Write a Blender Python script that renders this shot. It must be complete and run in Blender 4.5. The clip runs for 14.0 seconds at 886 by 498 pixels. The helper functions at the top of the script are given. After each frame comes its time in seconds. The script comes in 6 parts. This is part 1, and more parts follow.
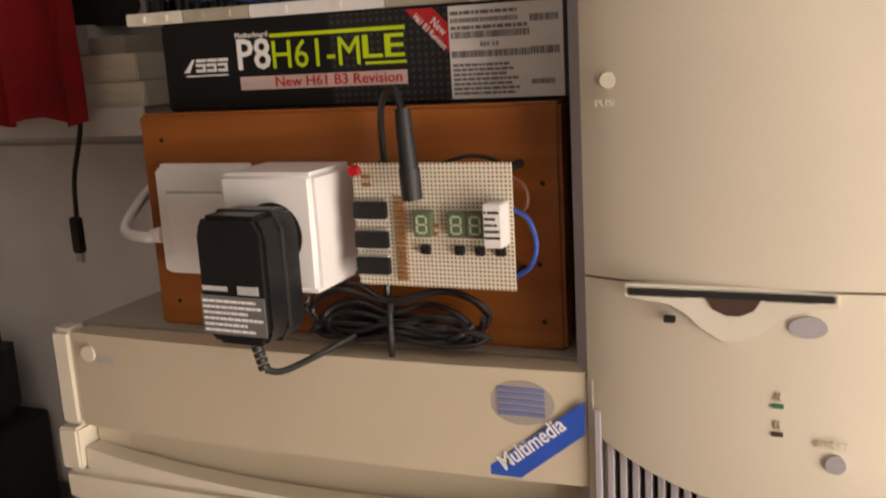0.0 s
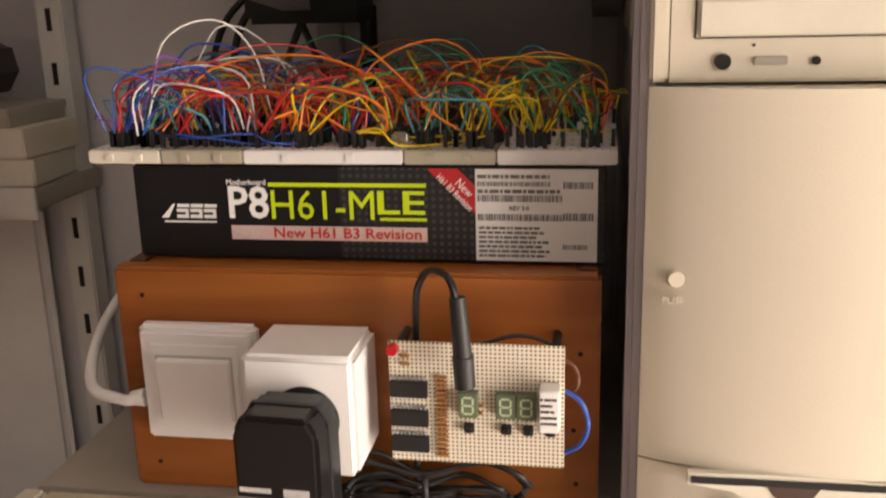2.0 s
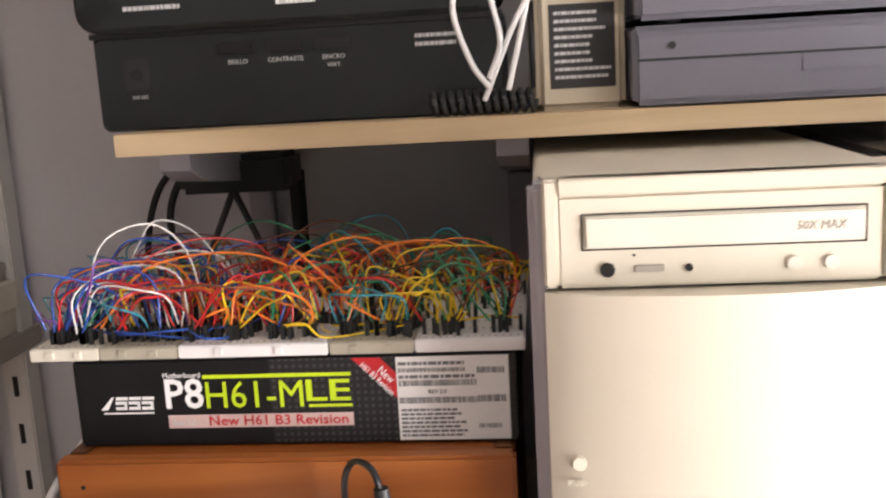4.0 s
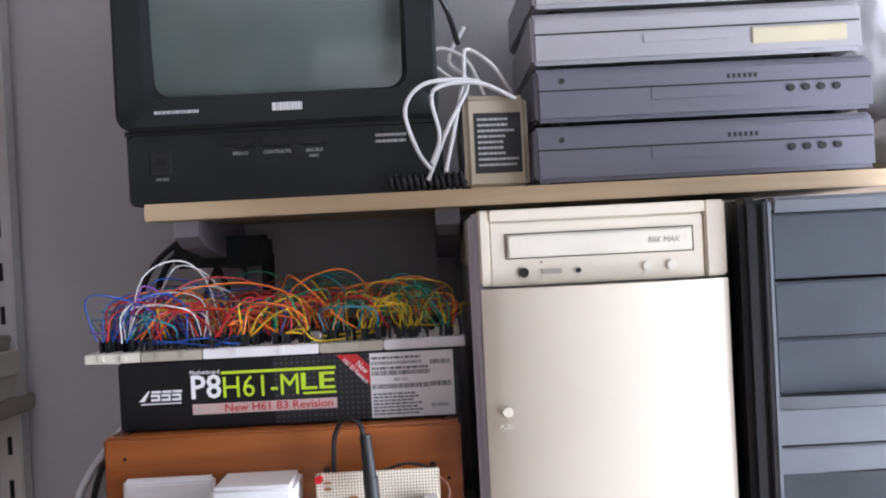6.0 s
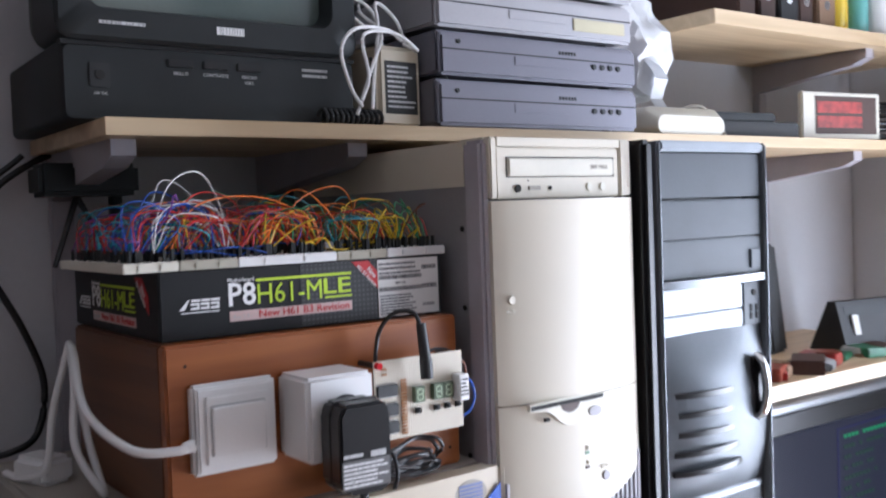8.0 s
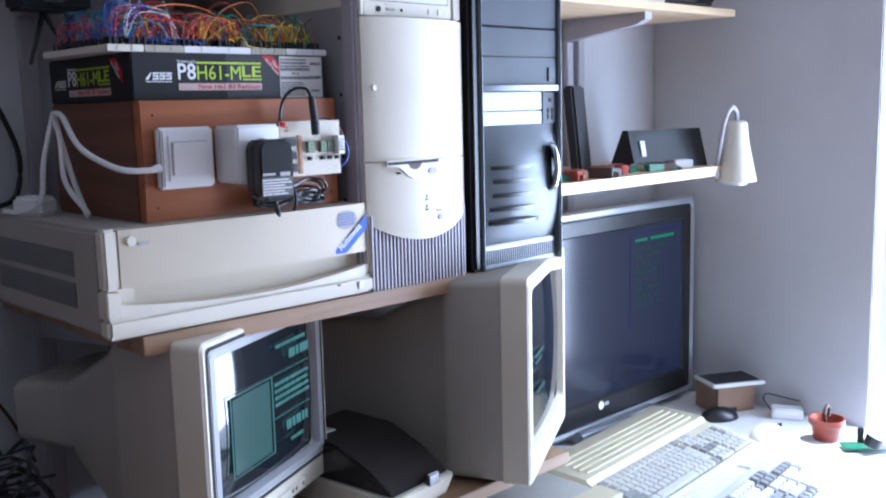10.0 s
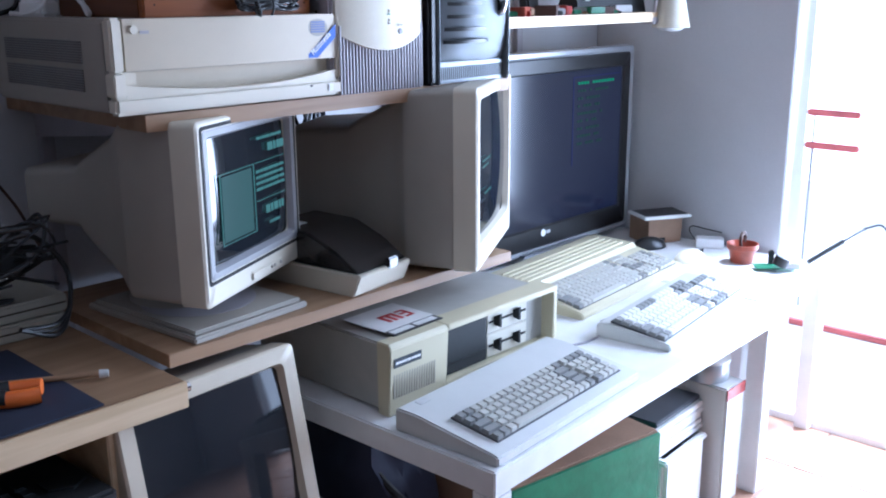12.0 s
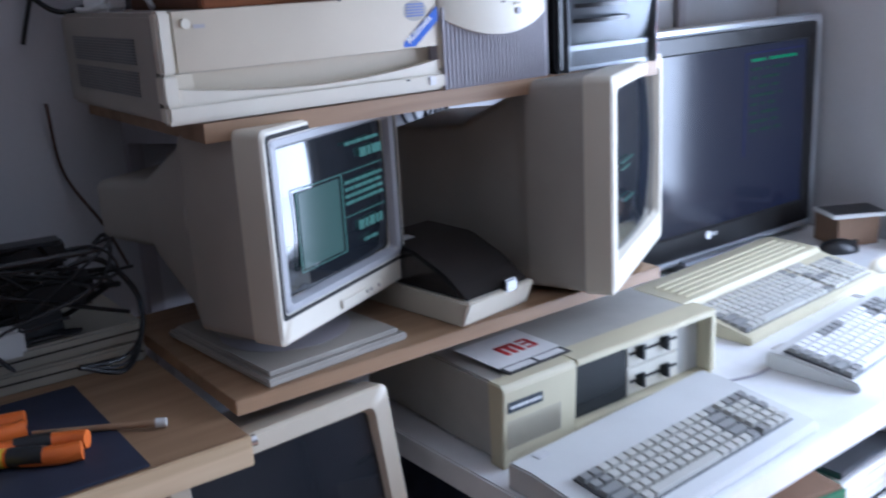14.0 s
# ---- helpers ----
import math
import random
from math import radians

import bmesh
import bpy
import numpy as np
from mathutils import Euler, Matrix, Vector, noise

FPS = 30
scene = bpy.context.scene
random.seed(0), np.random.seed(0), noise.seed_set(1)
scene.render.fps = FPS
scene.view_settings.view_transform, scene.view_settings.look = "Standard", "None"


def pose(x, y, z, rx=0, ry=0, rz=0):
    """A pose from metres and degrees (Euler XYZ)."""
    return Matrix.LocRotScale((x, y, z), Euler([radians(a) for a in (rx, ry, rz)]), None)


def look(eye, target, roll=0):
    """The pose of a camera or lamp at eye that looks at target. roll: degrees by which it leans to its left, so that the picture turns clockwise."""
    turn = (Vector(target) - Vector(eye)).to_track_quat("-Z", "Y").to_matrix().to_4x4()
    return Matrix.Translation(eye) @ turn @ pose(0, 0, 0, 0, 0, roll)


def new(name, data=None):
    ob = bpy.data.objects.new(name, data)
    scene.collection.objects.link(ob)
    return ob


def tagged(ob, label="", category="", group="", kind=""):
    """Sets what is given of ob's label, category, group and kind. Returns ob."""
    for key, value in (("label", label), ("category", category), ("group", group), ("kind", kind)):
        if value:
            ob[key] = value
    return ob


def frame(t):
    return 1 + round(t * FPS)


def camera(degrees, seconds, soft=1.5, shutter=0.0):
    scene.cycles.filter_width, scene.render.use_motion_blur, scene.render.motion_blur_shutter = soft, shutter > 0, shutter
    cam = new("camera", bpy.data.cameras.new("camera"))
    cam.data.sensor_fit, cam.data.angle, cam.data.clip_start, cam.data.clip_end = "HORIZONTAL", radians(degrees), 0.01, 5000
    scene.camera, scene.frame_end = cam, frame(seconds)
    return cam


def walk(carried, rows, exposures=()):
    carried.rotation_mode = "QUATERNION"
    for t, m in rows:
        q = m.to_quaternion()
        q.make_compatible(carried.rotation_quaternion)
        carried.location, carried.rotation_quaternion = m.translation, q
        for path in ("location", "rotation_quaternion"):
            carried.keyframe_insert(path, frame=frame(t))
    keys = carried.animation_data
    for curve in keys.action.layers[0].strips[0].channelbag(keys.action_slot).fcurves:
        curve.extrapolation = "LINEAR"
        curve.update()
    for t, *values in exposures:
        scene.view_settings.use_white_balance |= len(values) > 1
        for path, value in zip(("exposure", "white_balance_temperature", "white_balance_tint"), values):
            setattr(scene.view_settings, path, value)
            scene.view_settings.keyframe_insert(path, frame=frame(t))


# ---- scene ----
EXPO = 0.0
cam = camera(49.5, 14.0, 2.0, 0.25)
PATH = [
    (0, (0.498, -0.631, 1.554), (-0.266, 1.17, 1.138), -3.3),
    (0.5, (0.464, -0.635, 1.586), (-0.272, 1.19, 1.227), -3.0),
    (1, (0.4, -0.635, 1.617), (-0.214, 1.226, 1.216), -2.0),
    (1.5, (0.359, -0.633, 1.649), (-0.126, 1.246, 1.165), -1.9),
    (2, (0.326, -0.626, 1.696), (0.008, 1.278, 1.171), -1.5),
    (2.5, (0.306, -0.611, 1.754), (0.07, 1.31, 1.252), -2.8),
    (3, (0.305, -0.61, 1.785), (0.03, 1.316, 1.323), -3.9),
    (3.5, (0.328, -0.612, 1.785), (0.111, 1.321, 1.317), -2.8),
    (4, (0.353, -0.658, 1.781), (0.146, 1.297, 1.412), -3.2),
    (4.2, (0.374, -0.685, 1.77), (0.22, 1.287, 1.478), -2.3),
    (6.3, (0.276, -0.951, 1.664), (0.382, 1.046, 1.647), -3.5),
    (6.5, (0.204, -0.954, 1.647), (0.473, 1.026, 1.571), -4.7),
    (7, (0.066, -0.867, 1.611), (0.659, 1.042, 1.672), -2.7),
    (7.5, (-0.069, -0.806, 1.632), (0.838, 0.975, 1.71), -3.1),
    (8, (-0.318, -0.888, 1.627), (0.866, 0.722, 1.554), -2.1),
    (8.4, (-0.487, -0.944, 1.579), (0.82, 0.562, 1.438), -2.7),
    (9, (-0.557, -1.059, 1.562), (0.807, 0.394, 1.395), -1.5),
    (11.3, (-0.776, -1.423, 1.4), (0.611, -0.057, 0.94), -1.7),
    (11.5, (-0.798, -1.432, 1.397), (0.601, -0.081, 0.928), -1.3),
    (12, (-0.821, -1.44, 1.382), (0.585, -0.114, 0.866), -0.4),
    (12.5, (-0.833, -1.443, 1.371), (0.584, -0.133, 0.845), -0.6),
    (13, (-0.815, -1.427, 1.372), (0.585, -0.115, 0.804), -2.0),
    (13.5, (-0.723, -1.382, 1.37), (0.671, -0.061, 0.811), -1.2),
    (14, (-0.537, -1.295, 1.374), (0.579, 0.271, 0.824), -3.3),
]
walk(cam, [(t, look(e, g, r)) for t, e, g, r in PATH],
     [(0.0, EXPO - 0.72, 8600, 20), (0.8, EXPO - 0.2, 8600, 20), (2.9, EXPO - 0.03, 8200, 20), (3.5, EXPO + 0.35, 7500, 18), (4.2, EXPO + 0.48, 7000, 17), (6.3, EXPO + 0.08, 5850, 15), (7.0, EXPO - 0.05, 5850, 14), (7.5, EXPO - 0.25, 5900, 14), (8.4, EXPO + 0.1, 5400, 13), (9.2, EXPO + 0.12, 5100, 13), (11.3, EXPO + 0.02, 4900, 12), (13.0, EXPO - 0.15, 4850, 12), (14.0, EXPO - 0.25, 5050, 13)])

# ---- light ----
world = bpy.data.worlds.new("sky")
scene.world = world
world.use_nodes = True
wn = world.node_tree
sky = wn.nodes.new("ShaderNodeTexSky")
sky.sky_type, sky.sun_disc = "NISHITA", False
sky.sun_elevation, sky.sun_rotation = radians(70.8), radians(129)
wn.links.new(sky.outputs[0], wn.nodes["Background"].inputs[0])
wn.nodes["Background"].inputs[1].default_value = 0.12
sun = new("sun", bpy.data.lights.new("sun", "SUN"))
sun.data.energy, sun.data.angle, sun.data.color = 5.0, radians(0.6), (1.0, 0.95, 0.87)
sun.matrix_world = look((1.35, -1.1, 5.0), (0.0, 0.0, 0.0))


def area(name, eye, target, w, h, power, colour):
    d = bpy.data.lights.new(name, "AREA")
    d.shape, d.size, d.size_y, d.energy, d.color = "RECTANGLE", w, h, power, colour
    ob = new(name, d)
    ob.matrix_world = look(eye, target)
    return ob


# the sky seen through the balcony door, and an added weak fill lamp with no seen source
area("door_daylight", (1.98, -0.90, 0.87), (0.0, -0.9, 0.95), 1.2, 1.5, 80, (0.93, 0.96, 1.0))
area("window_daylight", (0.6, -3.12, 1.6), (0.4, 0.0, 1.3), 1.1, 1.1, 1.6, (1.0, 0.96, 0.9))


# ---- materials ----
def mat(name, col, rough=0.5, metal=0.0, var=0.12, scale=14.0, bump=0.05, fine=260.0, spec=0.5, dirt=None):
    m = bpy.data.materials.new(name)
    m.use_nodes = True
    nt = m.node_tree
    bs = nt.nodes["Principled BSDF"]
    tc = nt.nodes.new("ShaderNodeTexCoord")
    n1 = nt.nodes.new("ShaderNodeTexNoise")
    n1.inputs["Scale"].default_value, n1.inputs["Detail"].default_value = scale, 5
    n2 = nt.nodes.new("ShaderNodeTexNoise")
    n2.inputs["Scale"].default_value, n2.inputs["Detail"].default_value = fine, 2
    for n in (n1, n2):
        nt.links.new(tc.outputs["Object"], n.inputs["Vector"])
    ramp = nt.nodes.new("ShaderNodeValToRGB")
    d = dirt or tuple(c * (1 - 2.2 * var) for c in col)
    ramp.color_ramp.elements[0].position, ramp.color_ramp.elements[0].color = 0.3, (*d, 1)
    ramp.color_ramp.elements[1].position, ramp.color_ramp.elements[1].color = 0.62, (*col, 1)
    nt.links.new(n1.outputs["Fac"], ramp.inputs["Fac"])
    mix = nt.nodes.new("ShaderNodeMixRGB")
    mix.blend_type = "OVERLAY"
    mix.inputs["Fac"].default_value = var
    nt.links.new(ramp.outputs["Color"], mix.inputs[1])
    nt.links.new(n2.outputs["Fac"], mix.inputs[2])
    nt.links.new(mix.outputs[0], bs.inputs["Base Color"])
    bs.inputs["Roughness"].default_value, bs.inputs["Metallic"].default_value = rough, metal
    bs.inputs["Specular IOR Level"].default_value = spec
    if bump:
        b = nt.nodes.new("ShaderNodeBump")
        b.inputs["Strength"].default_value, b.inputs["Distance"].default_value = bump, 0.002
        nt.links.new(n2.outputs["Fac"], b.inputs["Height"])
        nt.links.new(b.outputs[0], bs.inputs["Normal"])
    return m


def wood(name, dark, light, axis=0, scale=9.0, rough=0.45):
    m = bpy.data.materials.new(name)
    m.use_nodes = True
    nt = m.node_tree
    bs = nt.nodes["Principled BSDF"]
    tc = nt.nodes.new("ShaderNodeTexCoord")
    mp = nt.nodes.new("ShaderNodeMapping")
    s = [scale * 5, scale * 5, scale * 5]
    s[axis] = scale * 0.35
    mp.inputs["Scale"].default_value = s
    nt.links.new(tc.outputs["Object"], mp.inputs[0])
    n = nt.nodes.new("ShaderNodeTexNoise")
    n.inputs["Scale"].default_value, n.inputs["Detail"].default_value, n.inputs["Distortion"].default_value = 1.0, 7, 0.6
    nt.links.new(mp.outputs[0], n.inputs["Vector"])
    r = nt.nodes.new("ShaderNodeValToRGB")
    r.color_ramp.elements[0].position, r.color_ramp.elements[0].color = 0.32, (*dark, 1)
    r.color_ramp.elements[1].position, r.color_ramp.elements[1].color = 0.66, (*light, 1)
    nt.links.new(n.outputs["Fac"], r.inputs["Fac"])
    nt.links.new(r.outputs[0], bs.inputs["Base Color"])
    bs.inputs["Roughness"].default_value = rough
    b = nt.nodes.new("ShaderNodeBump")
    b.inputs["Strength"].default_value, b.inputs["Distance"].default_value = 0.12, 0.001
    nt.links.new(n.outputs["Fac"], b.inputs["Height"])
    nt.links.new(b.outputs[0], bs.inputs["Normal"])
    return m


def glow(name, col, power):
    m = bpy.data.materials.new(name)
    m.use_nodes = True
    bs = m.node_tree.nodes["Principled BSDF"]
    bs.inputs["Base Color"].default_value = (0.01, 0.01, 0.01, 1)
    bs.inputs["Emission Color"].default_value = (*col, 1)
    bs.inputs["Emission Strength"].default_value = power
    bs.inputs["Roughness"].default_value = 0.15
    return m


def dots(name, base, hole, pitch, radius, axes=(0, 2), rough=0.5):
    """A board with a square grid of small holes."""
    m = bpy.data.materials.new(name)
    m.use_nodes = True
    nt = m.node_tree
    bs = nt.nodes["Principled BSDF"]
    tc = nt.nodes.new("ShaderNodeTexCoord")
    sp = nt.nodes.new("ShaderNodeSeparateXYZ")
    nt.links.new(tc.outputs["Object"], sp.inputs[0])

    def calc(op, a, b=None):
        k = nt.nodes.new("ShaderNodeMath")
        k.operation = op
        for i, v in enumerate((a, b)):
            if v is None:
                continue
            if isinstance(v, (int, float)):
                k.inputs[i].default_value = v
            else:
                nt.links.new(v, k.inputs[i])
        return k.outputs[0]
    sq = []
    for a in axes:
        f = calc("SUBTRACT", calc("FRACT", calc("DIVIDE", sp.outputs[a], pitch)), 0.5)
        sq.append(calc("MULTIPLY", f, f))
    inside = calc("LESS_THAN", calc("ADD", sq[0], sq[1]), (radius / pitch) ** 2)
    mx = nt.nodes.new("ShaderNodeMixRGB")
    mx.inputs[1].default_value, mx.inputs[2].default_value = (*base, 1), (*hole, 1)
    nt.links.new(inside, mx.inputs[0])
    nt.links.new(mx.outputs[0], bs.inputs["Base Color"])
    bs.inputs["Roughness"].default_value = rough
    return m


M = {
    "wall": mat("wall_paint", (0.56, 0.56, 0.58), 0.85, var=0.04, scale=3, bump=0.15, fine=120),
    # invented dark tone for the unseen walls, to cut bounced light
    "far_wall": mat("unseen_wall_dark", (0.2, 0.18, 0.165), 0.7, var=0.05, scale=3, bump=0.15, fine=120),
    "ceil": mat("ceiling_paint", (0.75, 0.75, 0.74), 0.9, var=0.03, scale=3),
    "tile": mat("terracotta_tile", (0.5, 0.29, 0.2), 0.35, var=0.12, scale=9),
    "grout": mat("grout", (0.35, 0.3, 0.26), 0.9),
    "outtile": mat("pale_tile", (0.78, 0.76, 0.72), 0.5, var=0.05),
    "red": mat("red_paint", (0.68, 0.16, 0.15), 0.5),
    "white_paint": mat("white_paint", (0.8, 0.8, 0.8), 0.6, var=0.04),
    "birch": wood("birch_board", (0.52, 0.38, 0.22), (0.68, 0.53, 0.34), 0, 7),
    "oak": wood("brown_board", (0.25, 0.15, 0.08), (0.36, 0.23, 0.13), 0, 7),
    "orange_wood": wood("varnished_pine", (0.22, 0.058, 0.012), (0.36, 0.115, 0.028), 0, 6, 0.38),
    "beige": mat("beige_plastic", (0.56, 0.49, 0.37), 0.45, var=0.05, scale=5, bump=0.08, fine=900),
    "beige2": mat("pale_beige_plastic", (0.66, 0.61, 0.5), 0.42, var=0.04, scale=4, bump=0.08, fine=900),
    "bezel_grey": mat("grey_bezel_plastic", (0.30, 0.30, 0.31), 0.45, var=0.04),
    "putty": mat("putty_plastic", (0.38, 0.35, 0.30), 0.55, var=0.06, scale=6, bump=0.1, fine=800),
    "yellowed": mat("yellowed_plastic", (0.6, 0.55, 0.38), 0.5, var=0.05, scale=6, bump=0.1, fine=800),
    "grey_metal": mat("grey_painted_steel", (0.33, 0.32, 0.33), 0.45, 0.2, var=0.05),
    "lilac": mat("grey_lilac_plastic", (0.4, 0.38, 0.41), 0.5, var=0.05),
    "dark_metal": mat("dark_metal", (0.06, 0.06, 0.07), 0.4, 0.5, var=0.1),
    "black": mat("black_plastic", (0.012, 0.012, 0.013), 0.32, var=0.1, bump=0.1, fine=900),
    "black_matt": mat("black_matt_plastic", (0.016, 0.017, 0.018), 0.55, var=0.15, bump=0.15, fine=900),
    "charcoal": mat("charcoal_plastic", (0.015, 0.018, 0.019), 0.5, var=0.1, bump=0.15, fine=900, spec=0.35),
    "hole": mat("dark_hole", (0.01, 0.009, 0.008), 0.8),
    "silver": mat("silver_plastic", (0.42, 0.44, 0.47), 0.3, 0.6, var=0.04),
    "steel_blue": mat("blue_grey_plastic", (0.05, 0.06, 0.072), 0.5, 0.0, var=0.08, spec=0.35),
    "chrome": mat("chrome", (0.8, 0.8, 0.8), 0.12, 1.0, var=0.02, bump=0),
    "white": mat("white_plastic", (0.78, 0.77, 0.76), 0.35, var=0.03),
    "cream": mat("cream_plastic", (0.68, 0.65, 0.55), 0.45, var=0.04),
    "greywhite": mat("stone_plastic", (0.42, 0.39, 0.31), 0.5, var=0.05),
    "blue": mat("blue_sticker", (0.02, 0.1, 0.5), 0.35, var=0.04),
    "blue_grey": mat("blue_grey_print", (0.16, 0.2, 0.42), 0.5),
    "paper": mat("paper", (0.74, 0.73, 0.71), 0.7, var=0.05, scale=20),
    "label_grey": mat("label_grey", (0.5, 0.5, 0.5), 0.5),
    "rating_grey": mat("rating_label_grey", (0.17, 0.17, 0.17), 0.35),
    "faded_ink": mat("faded_ink", (0.16, 0.16, 0.17), 0.7),
    "ink": mat("ink", (0.03, 0.03, 0.03), 0.7),
    "pale_print": mat("pale_print", (0.6, 0.6, 0.6), 0.6),
    "lime": mat("lime_print", (0.5, 0.68, 0.02), 0.5, var=0.03),
    "white_print": mat("white_print", (0.85, 0.85, 0.85), 0.5, var=0.03),
    "red_print": mat("red_print", (0.5, 0.02, 0.025), 0.5, var=0.05),
    "pink_print": mat("pink_print", (0.62, 0.45, 0.42), 0.5, var=0.05),
    "carton": mat("black_carton", (0.008, 0.008, 0.009), 0.5, var=0.15, bump=0.12, fine=500, spec=0.3),
    "carton_dots": dots("black_dotted_carton", (0.008, 0.008, 0.009), (0.04, 0.04, 0.04), 0.0052, 0.0015),
    "cardboard": mat("brown_cardboard", (0.3, 0.19, 0.12), 0.8, var=0.1, scale=10),
    "green_tape": mat("green_tape", (0.02, 0.2, 0.1), 0.3, var=0.12, scale=18, bump=0.5, fine=40),
    "perf": dots("perfboard", (0.7, 0.66, 0.55), (0.2, 0.12, 0.05), 0.00281, 0.0008),
    "chip": mat("chip_plastic", (0.014, 0.014, 0.014), 0.5),
    "copper": mat("resistor_brown", (0.4, 0.17, 0.05), 0.5, var=0.2, scale=600),
    "digit": mat("display_grey", (0.12, 0.16, 0.1), 0.3),
    "segment": mat("display_segment", (0.5, 0.62, 0.42), 0.4),
    "led_red": mat("red_lens", (0.6, 0.02, 0.03), 0.2),
    "crt": mat("crt_glass", (0.014, 0.017, 0.022), 0.06, var=0.05, bump=0, spec=0.8),
    "crt_green": mat("crt_grey_green_glass", (0.12, 0.15, 0.14), 0.12, var=0.05, bump=0, spec=0.7),
    "key": mat("keycap", (0.52, 0.51, 0.46), 0.55, var=0.05),
    "key_gap": mat("key_well_plastic", (0.07, 0.07, 0.075), 0.6),
    "key_dark": mat("grey_keycap", (0.26, 0.26, 0.25), 0.55, var=0.05),
    "cloth": mat("red_cloth", (0.42, 0.006, 0.012), 0.75, var=0.12, scale=20, bump=0.3, fine=300),
    "bag": mat("white_polythene", (0.75, 0.76, 0.78), 0.25, var=0.04, bump=0.2, fine=60),
    "orange": mat("orange_grip", (0.75, 0.16, 0.02), 0.4, var=0.05),
    "yellow": mat("yellow_grip", (0.7, 0.5, 0.03), 0.4, var=0.05),
    "clay": mat("red_clay", (0.3, 0.06, 0.03), 0.35, var=0.15, scale=40),
    "pcb": mat("green_circuit_board", (0.03, 0.2, 0.1), 0.4, var=0.2, scale=60),
    "brown": mat("brown_leather", (0.07, 0.035, 0.025), 0.6, var=0.1),
    "navy": mat("navy_mat", (0.02, 0.025, 0.05), 0.8, var=0.1),
    "smoke": mat("smoked_lid", (0.03, 0.026, 0.024), 0.12, var=0.1, spec=0.7),
    "tv_on": glow("tv_picture", (0.02, 0.03, 0.09), 0.34),
    "tv_text": glow("tv_green_lines", (0.02, 0.5, 0.18), 0.5),
    "tv_dim_text": glow("tv_dim_lines", (0.02, 0.4, 0.2), 0.1),
    "tv_frame": glow("tv_blue_lines", (0.03, 0.05, 0.5), 0.15),
    "crt_text": glow("crt_green_lines", (0.3, 0.7, 0.58), 0.3),
    "crt_on": glow("crt_picture", (0.10, 0.22, 0.19), 0.5),
    "glass": mat("lamp_glass", (0.5, 0.5, 0.5), 0.2),
    "red_lcd": mat("red_packaging", (0.4, 0.03, 0.02), 0.4, var=0.3, scale=50),
}


# ---- building blocks ----
def box(bm, x0, x1, y0, y1, z0, z1, bev=0.0015, seg=2, m=None):
    v = bmesh.ops.create_cube(bm, size=1.0)["verts"]
    for p in v:
        p.co = Vector(((x0 + x1) / 2 + p.co.x * (x1 - x0), (y0 + y1) / 2 + p.co.y * (y1 - y0), (z0 + z1) / 2 + p.co.z * (z1 - z0)))
    if m is not None:
        bmesh.ops.transform(bm, matrix=m, verts=v)
    if bev > 0:
        e = list({e for p in v for e in p.link_edges})
        b = min(bev, 0.45 * min(abs(x1 - x0), abs(y1 - y0), abs(z1 - z0)))
        bmesh.ops.bevel(bm, geom=e, offset=b, segments=seg, affect="EDGES", clamp_overlap=True)
    return bm


def bx(*a, **k):
    return box(bmesh.new(), *a, **k)


def cyl(bm, p, q, r0, r1=None, n=20, caps=True):
    p, q = Vector(p), Vector(q)
    r1 = r0 if r1 is None else r1
    m = Matrix.Translation((p + q) / 2) @ (q - p).to_track_quat("Z", "Y").to_matrix().to_4x4()
    bmesh.ops.create_cone(bm, cap_ends=caps, segments=n, radius1=r0, radius2=r1, depth=(q - p).length, matrix=m)
    return bm


def extrude_profile(bm, pts, axis, a, b):
    """A prism: pts is a closed outline in the two other axes, extruded along axis from a to b."""
    rows = []
    for c in (a, b):
        row = []
        for u, w in pts:
            co = [u, w]
            co.insert(axis, c)
            row.append(bm.verts.new(co))
        rows.append(row)
    n = len(pts)
    bm.faces.new(rows[0])
    bm.faces.new(rows[1][::-1])
    for i in range(n):
        j = (i + 1) % n
        bm.faces.new((rows[0][j], rows[0][i], rows[1][i], rows[1][j]))
    bmesh.ops.recalc_face_normals(bm, faces=bm.faces)
    return bm


def smooth_line(pts, n=8):
    """Points on a smooth curve through pts."""
    p = [Vector(q) for q in pts]
    p = [2 * p[0] - p[1]] + p + [2 * p[-1] - p[-2]]
    out = []
    for i in range(1, len(p) - 2):
        a, b, c, d = p[i - 1:i + 3]
        for k in range(n):
            t = k / n
            out.append(0.5 * (2 * b + (c - a) * t + (2 * a - 5 * b + 4 * c - d) * t * t + (3 * b - a - 3 * c + d) * t ** 3))
    out.append(p[-2])
    return out


def tube(bm, pts, r, sides=8, n=8):
    line = smooth_line(pts, n)
    up = Vector((0.13, 0.2, 1)).normalized()
    rings = []
    for i, c in enumerate(line):
        d = (line[min(i + 1, len(line) - 1)] - line[max(i - 1, 0)])
        d = d.normalized() if d.length > 1e-9 else Vector((0, 0, 1))
        s = d.cross(up)
        if s.length < 0.05:
            s = d.cross(Vector((1, 0.3, 0)))
        s.normalize()
        u = s.cross(d)
        rings.append([bm.verts.new(c + r * (math.cos(2 * math.pi * k / sides) * s + math.sin(2 * math.pi * k / sides) * u)) for k in range(sides)])
    for a, b in zip(rings, rings[1:]):
        for k in range(sides):
            bm.faces.new((a[k], a[(k + 1) % sides], b[(k + 1) % sides], b[k]))
    bm.faces.new(rings[0][::-1])
    bm.faces.new(rings[-1])
    return bm


